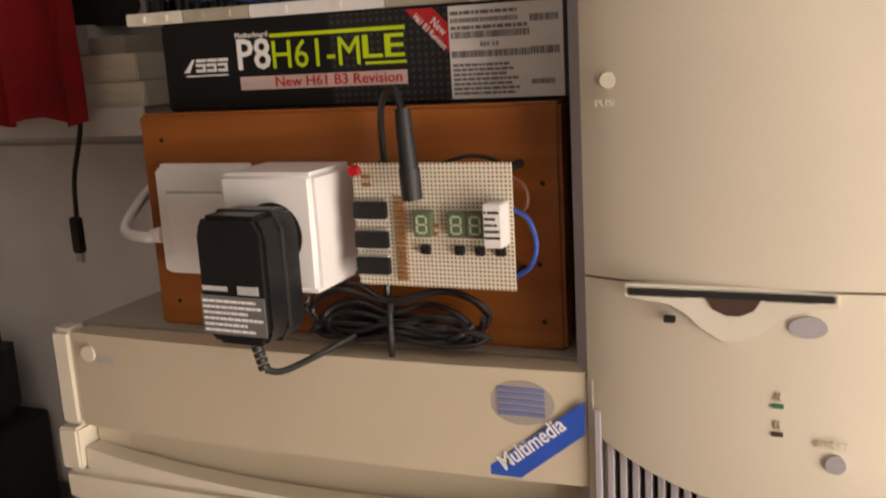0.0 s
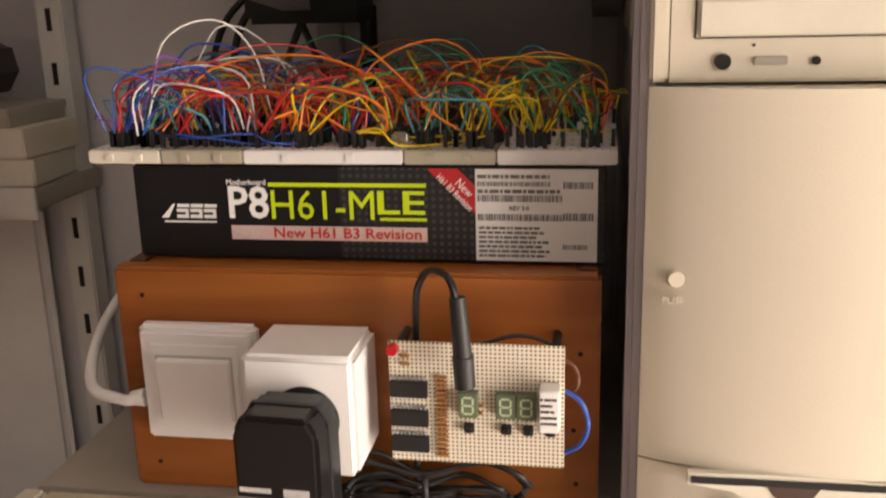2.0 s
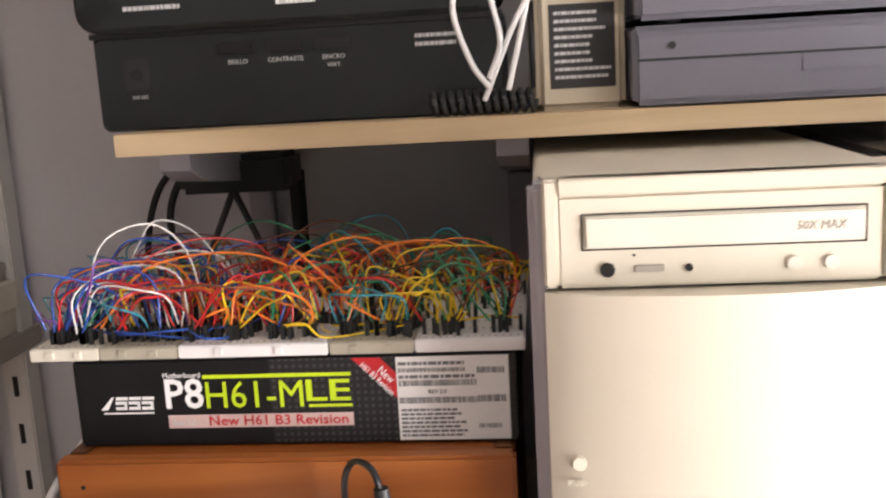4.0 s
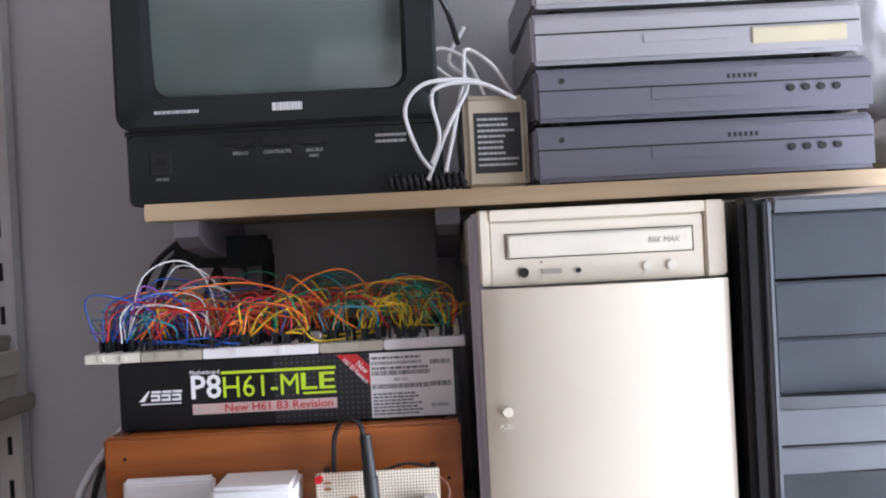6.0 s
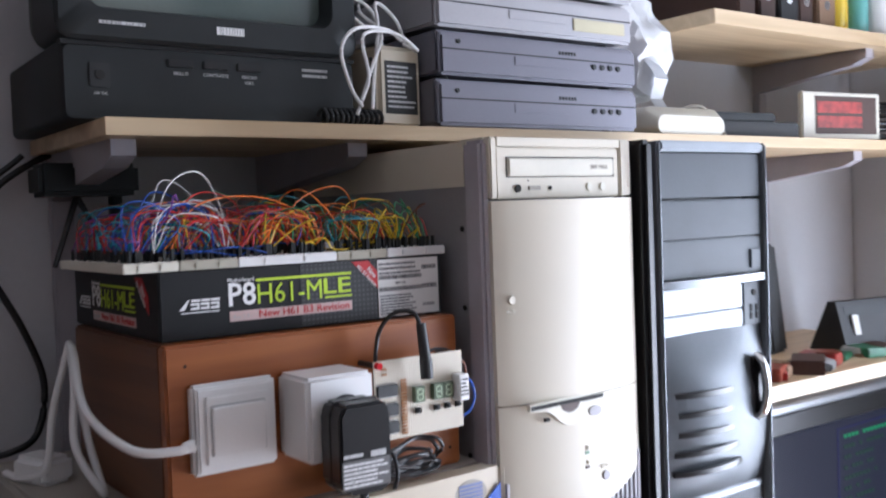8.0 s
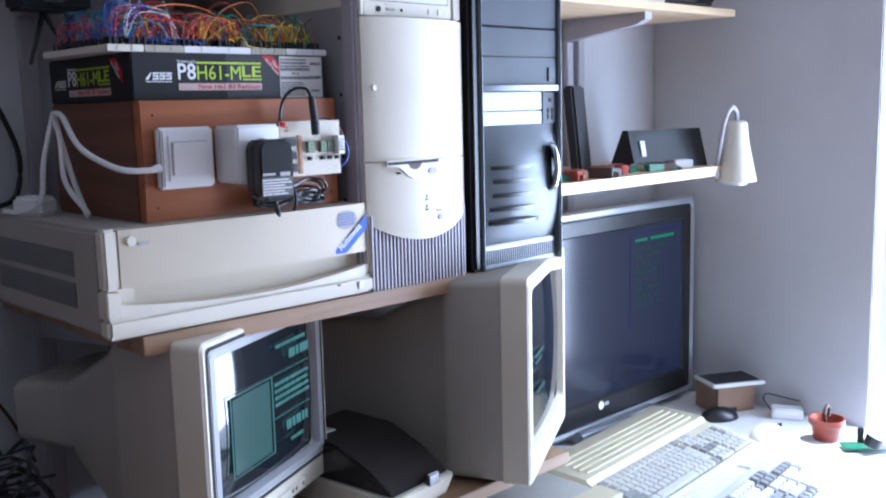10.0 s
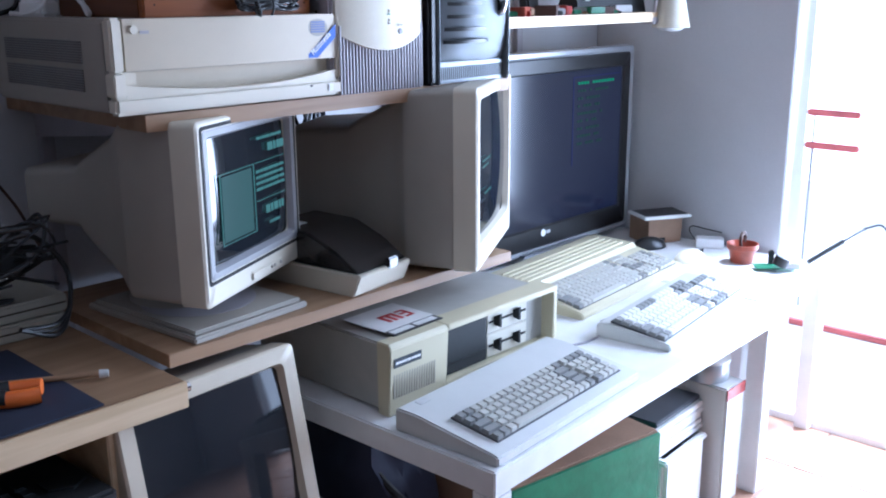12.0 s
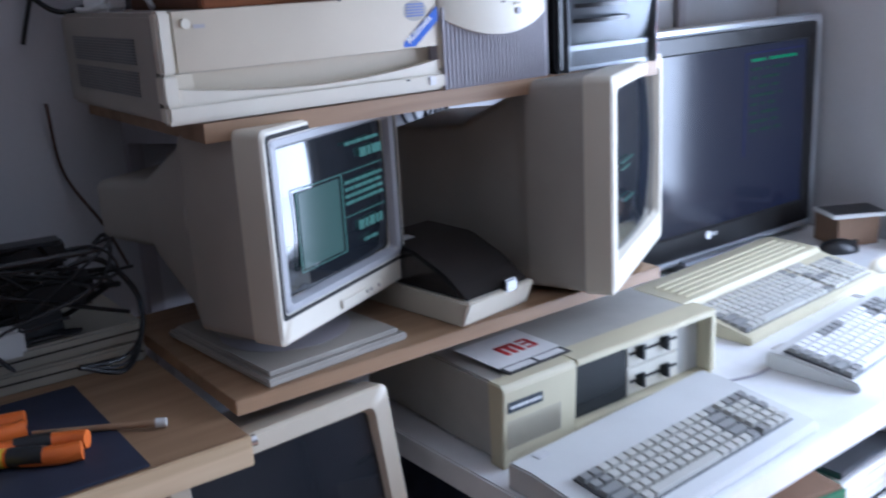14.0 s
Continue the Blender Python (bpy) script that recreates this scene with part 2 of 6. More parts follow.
def lathe(bm, prof, n=28):
    rings = [[bm.verts.new((r * math.cos(2 * math.pi * k / n), r * math.sin(2 * math.pi * k / n), z)) for k in range(n)] for r, z in prof]
    for a, b in zip(rings, rings[1:]):
        for k in range(n):
            bm.faces.new((a[k], a[(k + 1) % n], b[(k + 1) % n], b[k]))
    bm.faces.new(rings[0][::-1])
    bm.faces.new(rings[-1])
    return bm


def bowed(bm, x0, x1, low, high, y_edge, bulge, thick, n=14, xm=None):
    """A front panel that bows towards -y. low and high are heights, or functions of 0..1 across."""
    fl = low if callable(low) else (lambda s: low)
    fh = high if callable(high) else (lambda s: high)
    f, b = [], []
    for i in range(n + 1):
        s = i / n
        x = x0 + (x1 - x0) * s
        y = y_edge - bulge * (1 - (2 * s - 1) ** 2) ** 0.8
        f.append((bm.verts.new((x, y, fl(s))), bm.verts.new((x, y, fh(s)))))
        b.append((bm.verts.new((x, y_edge + thick, fl(s))), bm.verts.new((x, y_edge + thick, fh(s)))))
    for i in range(n):
        bm.faces.new((f[i][0], f[i + 1][0], f[i + 1][1], f[i][1]))
        bm.faces.new((b[i + 1][0], b[i][0], b[i][1], b[i + 1][1]))
        bm.faces.new((f[i][1], f[i + 1][1], b[i + 1][1], b[i][1]))
        bm.faces.new((f[i + 1][0], f[i][0], b[i][0], b[i + 1][0]))
    bm.faces.new((f[0][0], f[0][1], b[0][1], b[0][0]))
    bm.faces.new((f[-1][1], f[-1][0], b[-1][0], b[-1][1]))
    bmesh.ops.recalc_face_normals(bm, faces=bm.faces)
    return bm


def part(name, bm, material, parent, label="", round_=False):
    me = bpy.data.meshes.new(name)
    bm.to_mesh(me)
    bm.free()
    for q in (material if isinstance(material, (list, tuple)) else [material]):
        me.materials.append(M[q] if isinstance(q, str) else q)
    if round_:
        for p in me.polygons:
            p.use_smooth = True
        me.set_sharp_from_angle(angle=radians(38))
    ob = new(name, me)
    ob.parent = parent
    if label:
        ob["label"] = label
    return ob


def thing(name, label, category, m=None, group="", kind=""):
    ob = new(name)
    ob.empty_display_size = 0.05
    ob.matrix_world = m if m is not None else Matrix()
    return tagged(ob, label, category, group, kind)


def solid(name, bm, material, label, category, m=None, kind="", group="", round_=True):
    ob = part(name, bm, material, None, "", round_)
    if m is not None:
        ob.matrix_world = m
    return tagged(ob, label, category, group, kind)


def words(name, text, size, material, parent, m, depth=0.0002, align="LEFT", wide=1.0, shear=0.0, bold=0.0, fit=None):
    cu = bpy.data.curves.new(name, "FONT")
    cu.body, cu.size, cu.extrude, cu.align_x, cu.shear, cu.offset = text, size, depth, align, shear, bold
    cu.resolution_u = 2
    tmp = new(name, cu)
    me = bpy.data.meshes.new_from_object(tmp.evaluated_get(bpy.context.evaluated_depsgraph_get()))
    bpy.data.objects.remove(tmp)
    if fit:
        xs, ys = [v.co.x for v in me.vertices], [v.co.y for v in me.vertices]
        me.transform(Matrix.Diagonal((fit[0] / (max(xs) - min(xs)), fit[1] / (max(ys) - min(ys)), 1, 1)) @ Matrix.Translation((-min(xs), -min(ys), 0)))
    me.transform(m @ Matrix.Diagonal((wide, 1, 1, 1)))
    me.materials.clear()
    me.materials.append(M[material])
    ob = new(name, me)
    ob.parent = parent
    return ob


FRONT = Matrix.Rotation(radians(90), 4, "X")


def face(x, y, z, tilt=0.0):
    """Writing that faces -y at this place; tilt turns it in its plane."""
    return Matrix.Translation((x, y, z)) @ FRONT @ Matrix.Rotation(radians(tilt), 4, "Z")


def bars(bm, x0, x1, z0, z1, y, rows, fill=0.8, seed=1, tall=0.55):
    """Lines of writing too small to read."""
    rnd = random.Random(seed)
    h = (z1 - z0) / rows
    for i in range(rows):
        x = x0
        end = x0 + (x1 - x0) * rnd.uniform(fill, 1.0)
        while x < end:
            w = min(rnd.uniform(0.03, 0.12) * (x1 - x0), end - x)
            zc = z1 - (i + 0.5) * h
            if w > 0.0004:
                box(bm, x, x + w, y - 0.0002, y + 0.0001, zc - h * tall / 2, zc + h * tall / 2, 0)
            x += w + 0.016 * (x1 - x0)
    return bm


# ---- the room ----
def setting(name, bm, material, label, category):
    return solid(name, bm, material, label, category, kind="structure", round_=False)


WX, WY, CEIL = 1.93, 0.44, 2.6
FZ = 0.09
floor = setting("floor", bx(-2.6, 1.93, -3.2, 0.44, FZ - 0.06, FZ, 0), "grout", "terracotta tiled room floor with pale joints", "floor")
setting("wall_north", bx(-2.6, 2.05, WY, WY + 0.12, -0.06, CEIL, 0), "wall", "plain grey-white painted wall behind the shelves", "wall")
setting("wall_east", bx(WX, WX + 0.12, -0.25, WY, -0.06, CEIL, 0.004), "wall", "pale blue-white painted wall beside the balcony door", "wall")
setting("wall_east_end", bx(WX, WX + 0.12, -3.2, -2.0, -0.06, CEIL, 0), "wall", "pale painted wall past the balcony door", "wall")
setting("wall_east_top", bx(WX, WX + 0.12, -2.0, -0.25, 2.2, CEIL, 0), "wall", "painted lintel over the balcony door", "wall")
# unseen walls close the room; the south opening is added for the fill lamp
setting("wall_west", bx(-2.72, -2.6, -3.2, 0.56, -0.06, CEIL, 0), "far_wall", "unseen side wall, darkened to cut bounced light", "wall")
south = bx(-2.6, 0.0, -3.32, -3.2, -0.06, CEIL, 0)
box(south, 1.2, 2.05, -3.32, -3.2, -0.06, CEIL, 0)
box(south, 0.0, 1.2, -3.32, -3.2, -0.06, 1.0, 0)
box(south, 0.0, 1.2, -3.32, -3.2, 2.2, CEIL, 0)
setting("wall_south", south, "far_wall", "unseen wall darkened to cut bounced light, with an added opening", "wall")
setting("ceiling", bx(-2.72, 2.05, -3.32, 0.56, CEIL, CEIL + 0.1, 0), "ceil", "plain white ceiling", "ceiling")
setting("door_sill", bx(1.90, 2.09, -2.0, -0.25, FZ, FZ + 0.03, 0.004), "white_paint", "white painted sill of the balcony door", "sill")
setting("ground", bx(2.05, 60, -60, 60, -0.5, FZ - 0.05, 0), "outtile", "pale sunlit ground outside the balcony", "ground")
setting("balcony_floor", bx(2.05, 3.2, -3.4, 1.6, FZ - 0.05, FZ - 0.01, 0), "outtile", "sunlit pale balcony floor", "floor")
# added emissive sheet: stands in for the blown-out outdoors and lights the room
BD = bpy.data.materials.new("glowing_backdrop")
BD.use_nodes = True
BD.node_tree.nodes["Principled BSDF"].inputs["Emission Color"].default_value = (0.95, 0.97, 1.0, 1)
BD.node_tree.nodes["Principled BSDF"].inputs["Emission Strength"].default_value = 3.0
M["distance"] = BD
setting("backdrop", bx(6.0, 6.1, -9.0, 9.0, -0.5, 5.0, 0), "distance", "glowing white backdrop added beyond the balcony", "backdrop")
setting("balcony_trim", bx(2.81, 2.835, -3.4, 1.6, FZ - 0.01, FZ + 0.012, 0.002), "red", "thin red trim along the balcony floor", "trim")
for zz, y0, y1 in ((0.902, -0.04, 0.17), (0.768, -0.047, 0.17)):
    rail = thing("balcony_rail", "short red painted metal rail out on the balcony", "rail", pose(3.1, (y0 + y1) / 2, zz), "balcony rails")
    part("rail", bx(-0.05, -0.022, -(y1 - y0) / 2, (y1 - y0) / 2, -0.013, 0.013, 0.005), "red", rail)
    part("post", bx(-0.042, -0.034, 0.07, 0.078, FZ - 0.01 - zz, -0.013, 0.001), "white_paint", rail)


def board(name, x0, x1, y0, y1, z0, z1, material, label):
    t = thing(name, label, "shelf", pose(0, 0, 0))
    part("board", bx(x0, x1, y0 + 0.0012, y1, z0, z1, 0.001), material, t)
    part("edge_band", bx(x0, x1, y0, y0 + 0.0012, z0 + 0.0004, z1 - 0.0004, 0.0003), material, t)
    return t


SH = 1.741
board("shelf", -0.003, 1.85, 0.123, WY, SH - 0.019, SH, "birch", "pale birch shelf board holding a monitor and players")
board("shelf", 1.02, 1.86, 0.14, WY, 1.93, 1.955, "birch", "pale birch top shelf holding binders and bottles")
board("shelf", -0.045, 0.845, -0.072, WY, 1.172, 1.199, "oak", "brown wood-effect shelf under the computers")
board("shelf", 0.87, 1.708, 0.06, WY, 1.297, 1.323, "birch", "pale shelf covered with small electronic parts")
board("shelf", -0.068, 0.80, -0.122, 0.34, 0.797, 0.82, "oak", "brown wood-effect board holding two monitors")


def bracket(x, z, y0=0.17, drop=0.06):
    b = thing("shelf_bracket", "grey painted metal shelf bracket on the wall", "bracket", pose(x, 0, z), "shelf brackets")
    part("arm", extrude_profile(bmesh.new(), [(WY, 0), (y0, 0), (y0, -0.018), (y0 + 0.03, -0.03), (WY, -drop)], 0, -0.014, 0.014), "lilac", b)
    part("upright", bx(-0.014, 0.014, WY - 0.018, WY, -0.52, -drop, 0.002), "lilac", b)


bracket(0.03, SH - 0.019)
bracket(1.50, SH - 0.019)
bracket(1.55, 1.93)
bracket(0.02, 1.172, 0.12)
bracket(0.95, 1.297, 0.2, 0.05)
bracket(0.33, SH - 0.019)

# ---- white desk ----
desk = thing("desk", "low white table with square legs flush with its corners", "desk", pose(0.295, -0.503, 0, 0, 0, 1.8))
part("tabletop", bx(0.0, 1.16, 0.0, 0.78, 0.555, 0.605, 0.003), "white_paint", desk)
for lx, ly in ((0.001, 0.001), (1.109, 0.001), (0.001, 0.729), (1.109, 0.729)):
    part("leg", bx(lx, lx + 0.05, ly, ly + 0.05, FZ + 0.004, 0.5548, 0.003), "white_paint", desk)
bench = thing("side_table", "white low table standing between the desk and the door", "table", pose(0, 0, 0))
part("tabletop", bx(1.462, 1.925, -0.42, 0.33, 0.565, 0.6045, 0.003), "white_paint", bench)
for lx, ly in ((1.475, -0.41), (1.87, -0.41), (1.475, 0.28), (1.87, 0.28)):
    part("leg", bx(lx, lx + 0.045, ly, ly + 0.045, FZ + 0.004, 0.5648, 0.003), "white_paint", bench)

# ---- desktop computer and what lies on it ----
PZ = 1.199
pc = thing("desktop_computer", "beige horizontal desktop computer on the brown shelf", "computer", pose(0, 0, PZ))
body = bx(-0.088, 0.364, -0.045, 0.37, 0.004, 0.147, 0.006)
part("case", body, "putty", pc)
for zz in (0.034, 0.078):
    v = bmesh.new()
    for i in range(9):
        box(v, -0.0895, -0.0875, 0.03, 0.31, zz + i * 0.004, zz + i * 0.004 + 0.0025, 0)
    part("vent", v, "rating_grey", pc)
part("lower_bezel", bx(-0.092, 0.366, -0.072, -0.044, 0.002, 0.03, 0.005), "beige2", pc)
part("cheek", bx(-0.092, -0.072, -0.072, -0.044, 0.0302, 0.066, 0.002), "beige2", pc)
part("cheek", bx(0.352, 0.366, -0.070, -0.044, 0.03, 0.148, 0.004), "beige2", pc)
part("side_bezel", bx(-0.0905, -0.069, -0.068, -0.044, 0.0665, 0.149, 0.004), "beige2", pc)
sh = bowed(bmesh.new(), -0.070, 0.352, 0.026, lambda s: 0.066, -0.05, -0.012, 0.004)
part("slot_back", sh, "beige", pc)
lip = bmesh.new()
bowed(lip, -0.070, 0.352, 0.028, lambda s: 0.048 - 0.016 * (1 - (2 * s - 1) ** 2), -0.066, 0.004, 0.016, 20)
part("lip", lip, "beige2", pc, round_=True)
panel = part("front_panel", bowed(bmesh.new(), -0.0675, 0.3515, 0.069, 0.147, -0.066, 0.007, 0.02, 18), "beige", pc, round_=True)
part("button", cyl(bmesh.new(), (-0.051, -0.070, 0.131), (-0.051, -0.064, 0.131), 0.0065, n=24), "beige2", panel)
part("maker_mark", bars(bmesh.new(), -0.041, -0.025, 0.122, 0.132, -0.0692, 1, 1, 4, 0.5), "lilac", panel)
ov = bmesh.new()
bmesh.ops.create_cone(ov, cap_ends=True, segments=32, radius1=0.021, radius2=0.021, depth=0.0012, matrix=Matrix.Translation((0.309, -0.0695, 0.124)) @ FRONT @ Matrix.Diagonal((1.05, 0.72, 1, 1)))
part("badge", ov, "putty", panel)
lg = bmesh.new()
for i in range(5):
    box(lg, 0.293 + 0.0, 0.325, -0.0708, -0.0700, 0.1155 + i * 0.0042, 0.1155 + i * 0.0042 + 0.0026, 0)
part("badge_stripes", lg, "blue_grey", panel, "blue striped mark")
st = extrude_profile(bmesh.new(), [(0.277, 0.0715), (0.307, 0.0715), (0.3508, 0.1065), (0.3508, 0.1285)], 1, -0.0702, -0.0685)
sk = part("sticker", st, "blue", panel, "blue diagonal sticker")
words("sticker_words", "Multimedia", 0.0155, "white_print", sk, face(0.296, -0.0706, 0.0755, 38.5), wide=0.8, bold=0.0002)
part("power_button", bx(0.325, 0.340, -0.0745, -0.068, 0.010, 0.024, 0.002), "white", pc)
part("power_light", bx(0.285, 0.291, -0.0735, -0.07, 0.021, 0.0235, 0.0005), "ink", pc)

WZ = PZ + 0.147
crate = thing("wooden_box", "orange-brown varnished pine box standing on the computer", "box", pose(0, 0, WZ))
H = 1.514 - WZ
part("front_board", bx(-0.008, 0.329, -0.028, -0.012, 0, H, 0.0025), "orange_wood", crate)
# both sides: same pine, darkened to paint in their shade
part("side_board", bx(-0.007, 0.009, -0.012, 0.26, 0, H, 0.0025), wood("shaded_pine", (0.10, 0.035, 0.012), (0.17, 0.06, 0.02), 1, 6), crate)
part("side_board", bx(0.312, 0.328, -0.012, 0.26, 0, H, 0.0025), bpy.data.materials["shaded_pine"], crate)
part("back_board", bx(0.009, 0.312, 0.244, 0.26, 0, H, 0.002), "orange_wood", crate)
part("top_board", bx(0.009, 0.312, -0.012, 0.244, H - 0.014, H - 0.001, 0.001), "orange_wood", crate)
for nx, nz in ((0.316, 0.115), (0.314, 0.02), (0.312, 0.06), (0.012, 0.148), (0.012, 0.02)):
    part("nail", cyl(bmesh.new(), (nx, -0.0284, nz), (nx, -0.026, nz), 0.0017, n=10), "hole", crate)

MZ = 1.5142
mb = thing("motherboard_carton", "black motherboard carton with lime and white printing", "carton", pose(0, 0, MZ))
part("carton", bx(0.0, 0.331, 0.0, 0.275, 0, 0.0672, 0.002), "carton", mb)
fp = part("dotted_print", bx(0.15, 0.3295, -0.0004, 0.0002, 0.002, 0.0655, 0), "carton_dots", mb)


def carton_print(par, m, wide=1.0):
    def put(name, bm, material):
        bm.transform(m)
        return part(name, bm, material, par)
    lm = bmesh.new()
    extrude_profile(lm, [(0.006, 0.0275), (0.0115, 0.0275), (0.017, 0.0375), (0.0155, 0.0375)], 1, -0.001, -0.0004)
    for x in (0.018, 0.0285, 0.039):
        box(lm, x, x + 0.009, -0.001, -0.0004, 0.0275, 0.0298, 0)
        box(lm, x, x + 0.009, -0.001, -0.0004, 0.0318, 0.034, 0)
        box(lm, x + 0.0008, x + 0.010, -0.001, -0.0004, 0.0352, 0.0375, 0)
        box(lm, x + 0.0068, x + 0.009, -0.001, -0.0004, 0.0292, 0.0322, 0)
    box(lm, 0.008, 0.048, -0.001, -0.0004, 0.0243, 0.0254, 0)
    put("maker_mark", lm, "white_print")
    words("print", "P8", 0.029, "white_print", par, m @ face(0.0585, -0.0008, 0.0275), bold=0.0004, fit=(0.0300, 0.0235))
    words("print", "H61-M", 0.029, "lime", par, m @ face(0.0905, -0.0008, 0.0275), bold=0.0, fit=(0.0755, 0.0205))
    words("print", "LE", 0.022, "lime", par, m @ face(0.1685, -0.0008, 0.0318), bold=0.0003, fit=(0.034, 0.0162))
    st = bmesh.new()
    box(st, 0.089, 0.2035, -0.001, -0.0004, 0.0505, 0.0532, 0)
    box(st, 0.170, 0.2035, -0.001, -0.0004, 0.0272, 0.0292, 0)
    put("stripe", st, "lime")
    words("print", "Motherboard", 0.0058, "white_print", par, m @ face(0.0575, -0.0008, 0.0515), wide=0.95)
    put("strip", bx(0.059, 0.2035, -0.0008, -0.0002, 0.0125, 0.0225, 0), "pink_print")
    words("print", "New H61 B3 Revision", 0.0104, "red_print", par, m @ face(0.0915, -0.0011, 0.0142), bold=0.0001, fit=(0.108, 0.0076))
    words("print", "Rev 3.0 -", 0.0068, "label_grey", par, m @ face(0.062, -0.0011, 0.0145), wide=0.9)
    rib = bmesh.new()
    extrude_profile(rib, [(0.2045, 0.0635), (0.226, 0.0635), (0.2435, 0.046), (0.2435, 0.0275)], 1, -0.0009, -0.0003)
    put("ribbon", rib, "red_print")
    words("print", "New", 0.0088, "white_print", par, m @ face(0.2235, -0.0012, 0.0535, -45), wide=0.8)
    words("print", "H61 B3 Revision", 0.0068, "white_print", par, m @ face(0.2105, -0.0012, 0.0575, -45), wide=0.72)


SQ = Matrix.Translation((0.0137, 0, 0.0015)) @ Matrix.Diagonal((0.9694, 1, 1, 1))
carton_print(mb, SQ)
carton_print(mb, Matrix.Translation((0.0, 0.262, -0.0025)) @ Matrix.Rotation(radians(-90), 4, "Z") @ Matrix.Diagonal((0.9694, 1, 1, 1)))
lab = part("label", bx(0.2445, 0.3255, -0.0012, -0.0002, 0.002, 0.065, 0), "paper", mb, "white printed specification label")
lb = bars(bmesh.new(), 0.2465, 0.297, 0.004, 0.0265, -0.0013, 7, 0.75, 3)
for z0, z1, x0, x1 in ((0.0535, 0.0565, 0.246, 0.295), (0.043, 0.0475, 0.246, 0.302), (0.030, 0.0345, 0.246, 0.303), (0.052, 0.0565, 0.303, 0.322), (0.0305, 0.0355, 0.303, 0.322), (0.0105, 0.014, 0.303, 0.319)):
    rnd = random.Random(int(z0 * 1e5))
    x = x0
    while x < x1:
        w = rnd.choice((0.0004, 0.0008, 0.0012))
        box(lb, x, x + w, -0.0015, -0.0011, z0, z1, 0)
        x += w + rnd.choice((0.0004, 0.0007))
bars(lb, 0.246, 0.298, 0.0585, 0.0615, -0.0013, 1, 0.9, 8, 0.8)
bars(lb, 0.246, 0.304, 0.0485, 0.0515, -0.0013, 1, 0.9, 9, 0.8)
part("label_print", lb, "faded_ink", lab)
words("label_words", "REV 3.0", 0.0042, "ink", lab, face(0.267, -0.0014, 0.0372))

# ---- solderless breadboards with jumper wires ----
BZ = MZ + 0.0674
rw = random.Random(7)
COL = {"red": (0.5, 0.02, 0.02), "orange": (0.7, 0.18, 0.02), "yellow": (0.72, 0.5, 0.02), "green": (0.03, 0.25, 0.12), "blue": (0.02, 0.08, 0.38), "white": (0.75, 0.75, 0.73), "brown": (0.15, 0.05, 0.025), "black_wire": (0.015, 0.015, 0.015), "violet": (0.16, 0.05, 0.25), "teal": (0.02, 0.22, 0.28)}
for k, c in COL.items():
    M["w_" + k] = mat("wire_" + k, c, 0.4, var=0.04, bump=0)
BOARDS = [(-0.032, 0.022, "cream"), (0.0225, 0.0825, "greywhite"), (0.083, 0.1955, "white"), (0.196, 0.2585, "greywhite"), (0.259, 0.338, "white")]
boards = []
for i, (x0, x1, c) in enumerate(BOARDS):
    b = thing("breadboard", "solderless breadboard crowded with coloured jumper wires" if i != 2 else "white solderless breadboard crowded with coloured jumper wires", "breadboard", pose((x0 + x1) / 2, 0.095, BZ), "breadboards")
    hw = (x1 - x0) / 2
    bb = bx(-hw, hw, -0.095, 0.12, 0.0, 0.0095, 0.001)
    for k in range(2):
        box(bb, -hw * 0.5 + k * hw * 0.8, -hw * 0.5 + k * hw * 0.8 + 0.006, -0.0965, -0.094, 0.002, 0.007, 0.0005)
    part("block", bb, c, b)
    boards.append(b)
    hs = bmesh.new()
    for gx in range(int((x1 - x0) / 0.0051)):
        for gy in range(10):
            box(hs, -hw + 0.002 + gx * 0.0051, -hw + 0.0032 + gx * 0.0051, -0.088 + gy * 0.02, -0.0868 + gy * 0.02, 0.0094, 0.0097, 0)
    tagged(part("contact_holes", hs, "hole", b), kind="stuff")


def jumper(i, x, y, x2, y2, h, colour, r=0.00075, pins=True):
    b = boards[i]
    o = b.location
    p, q = Vector((x - o.x, y - o.y, 0.0095)), Vector((x2 - o.x, y2 - o.y, 0.0095))
    bm = bmesh.new()
    pinh = 0.010 if pins else 0.0
    lean = Vector((rw.uniform(-0.012, 0.012), rw.uniform(-0.012, 0.012), rw.uniform(-0.004, 0.006)))
    mid = (p + q) / 2 + Vector((rw.uniform(-0.02, 0.02), rw.uniform(-0.02, 0.02), h * rw.uniform(0.8, 1.15)))
    a = p + Vector((0, 0, pinh)) + lean * 0.3
    c = q + Vector((0, 0, pinh)) - lean * 0.3
    tube(bm, [a, a.lerp(mid, 0.35) + Vector((0, 0, h * 0.38)) + lean, mid + Vector((0, 0, 0.06 * h)), c.lerp(mid, 0.35) + Vector((0, 0, h * 0.38)) - lean, c], r, 5, 5)
    nf = len(bm.faces)
    if pins:
        for s in (p, q):
            box(bm, s.x - 0.0014, s.x + 0.0014, s.y - 0.0014, s.y + 0.0014, s.z, s.z + 0.0115, 0)
        bm.faces.ensure_lookup_table()
        for f in bm.faces[nf:]:
            f.material_index = 1
    part("jumper_wire", bm, ["w_" + colour, "black_matt"], b, round_=True)


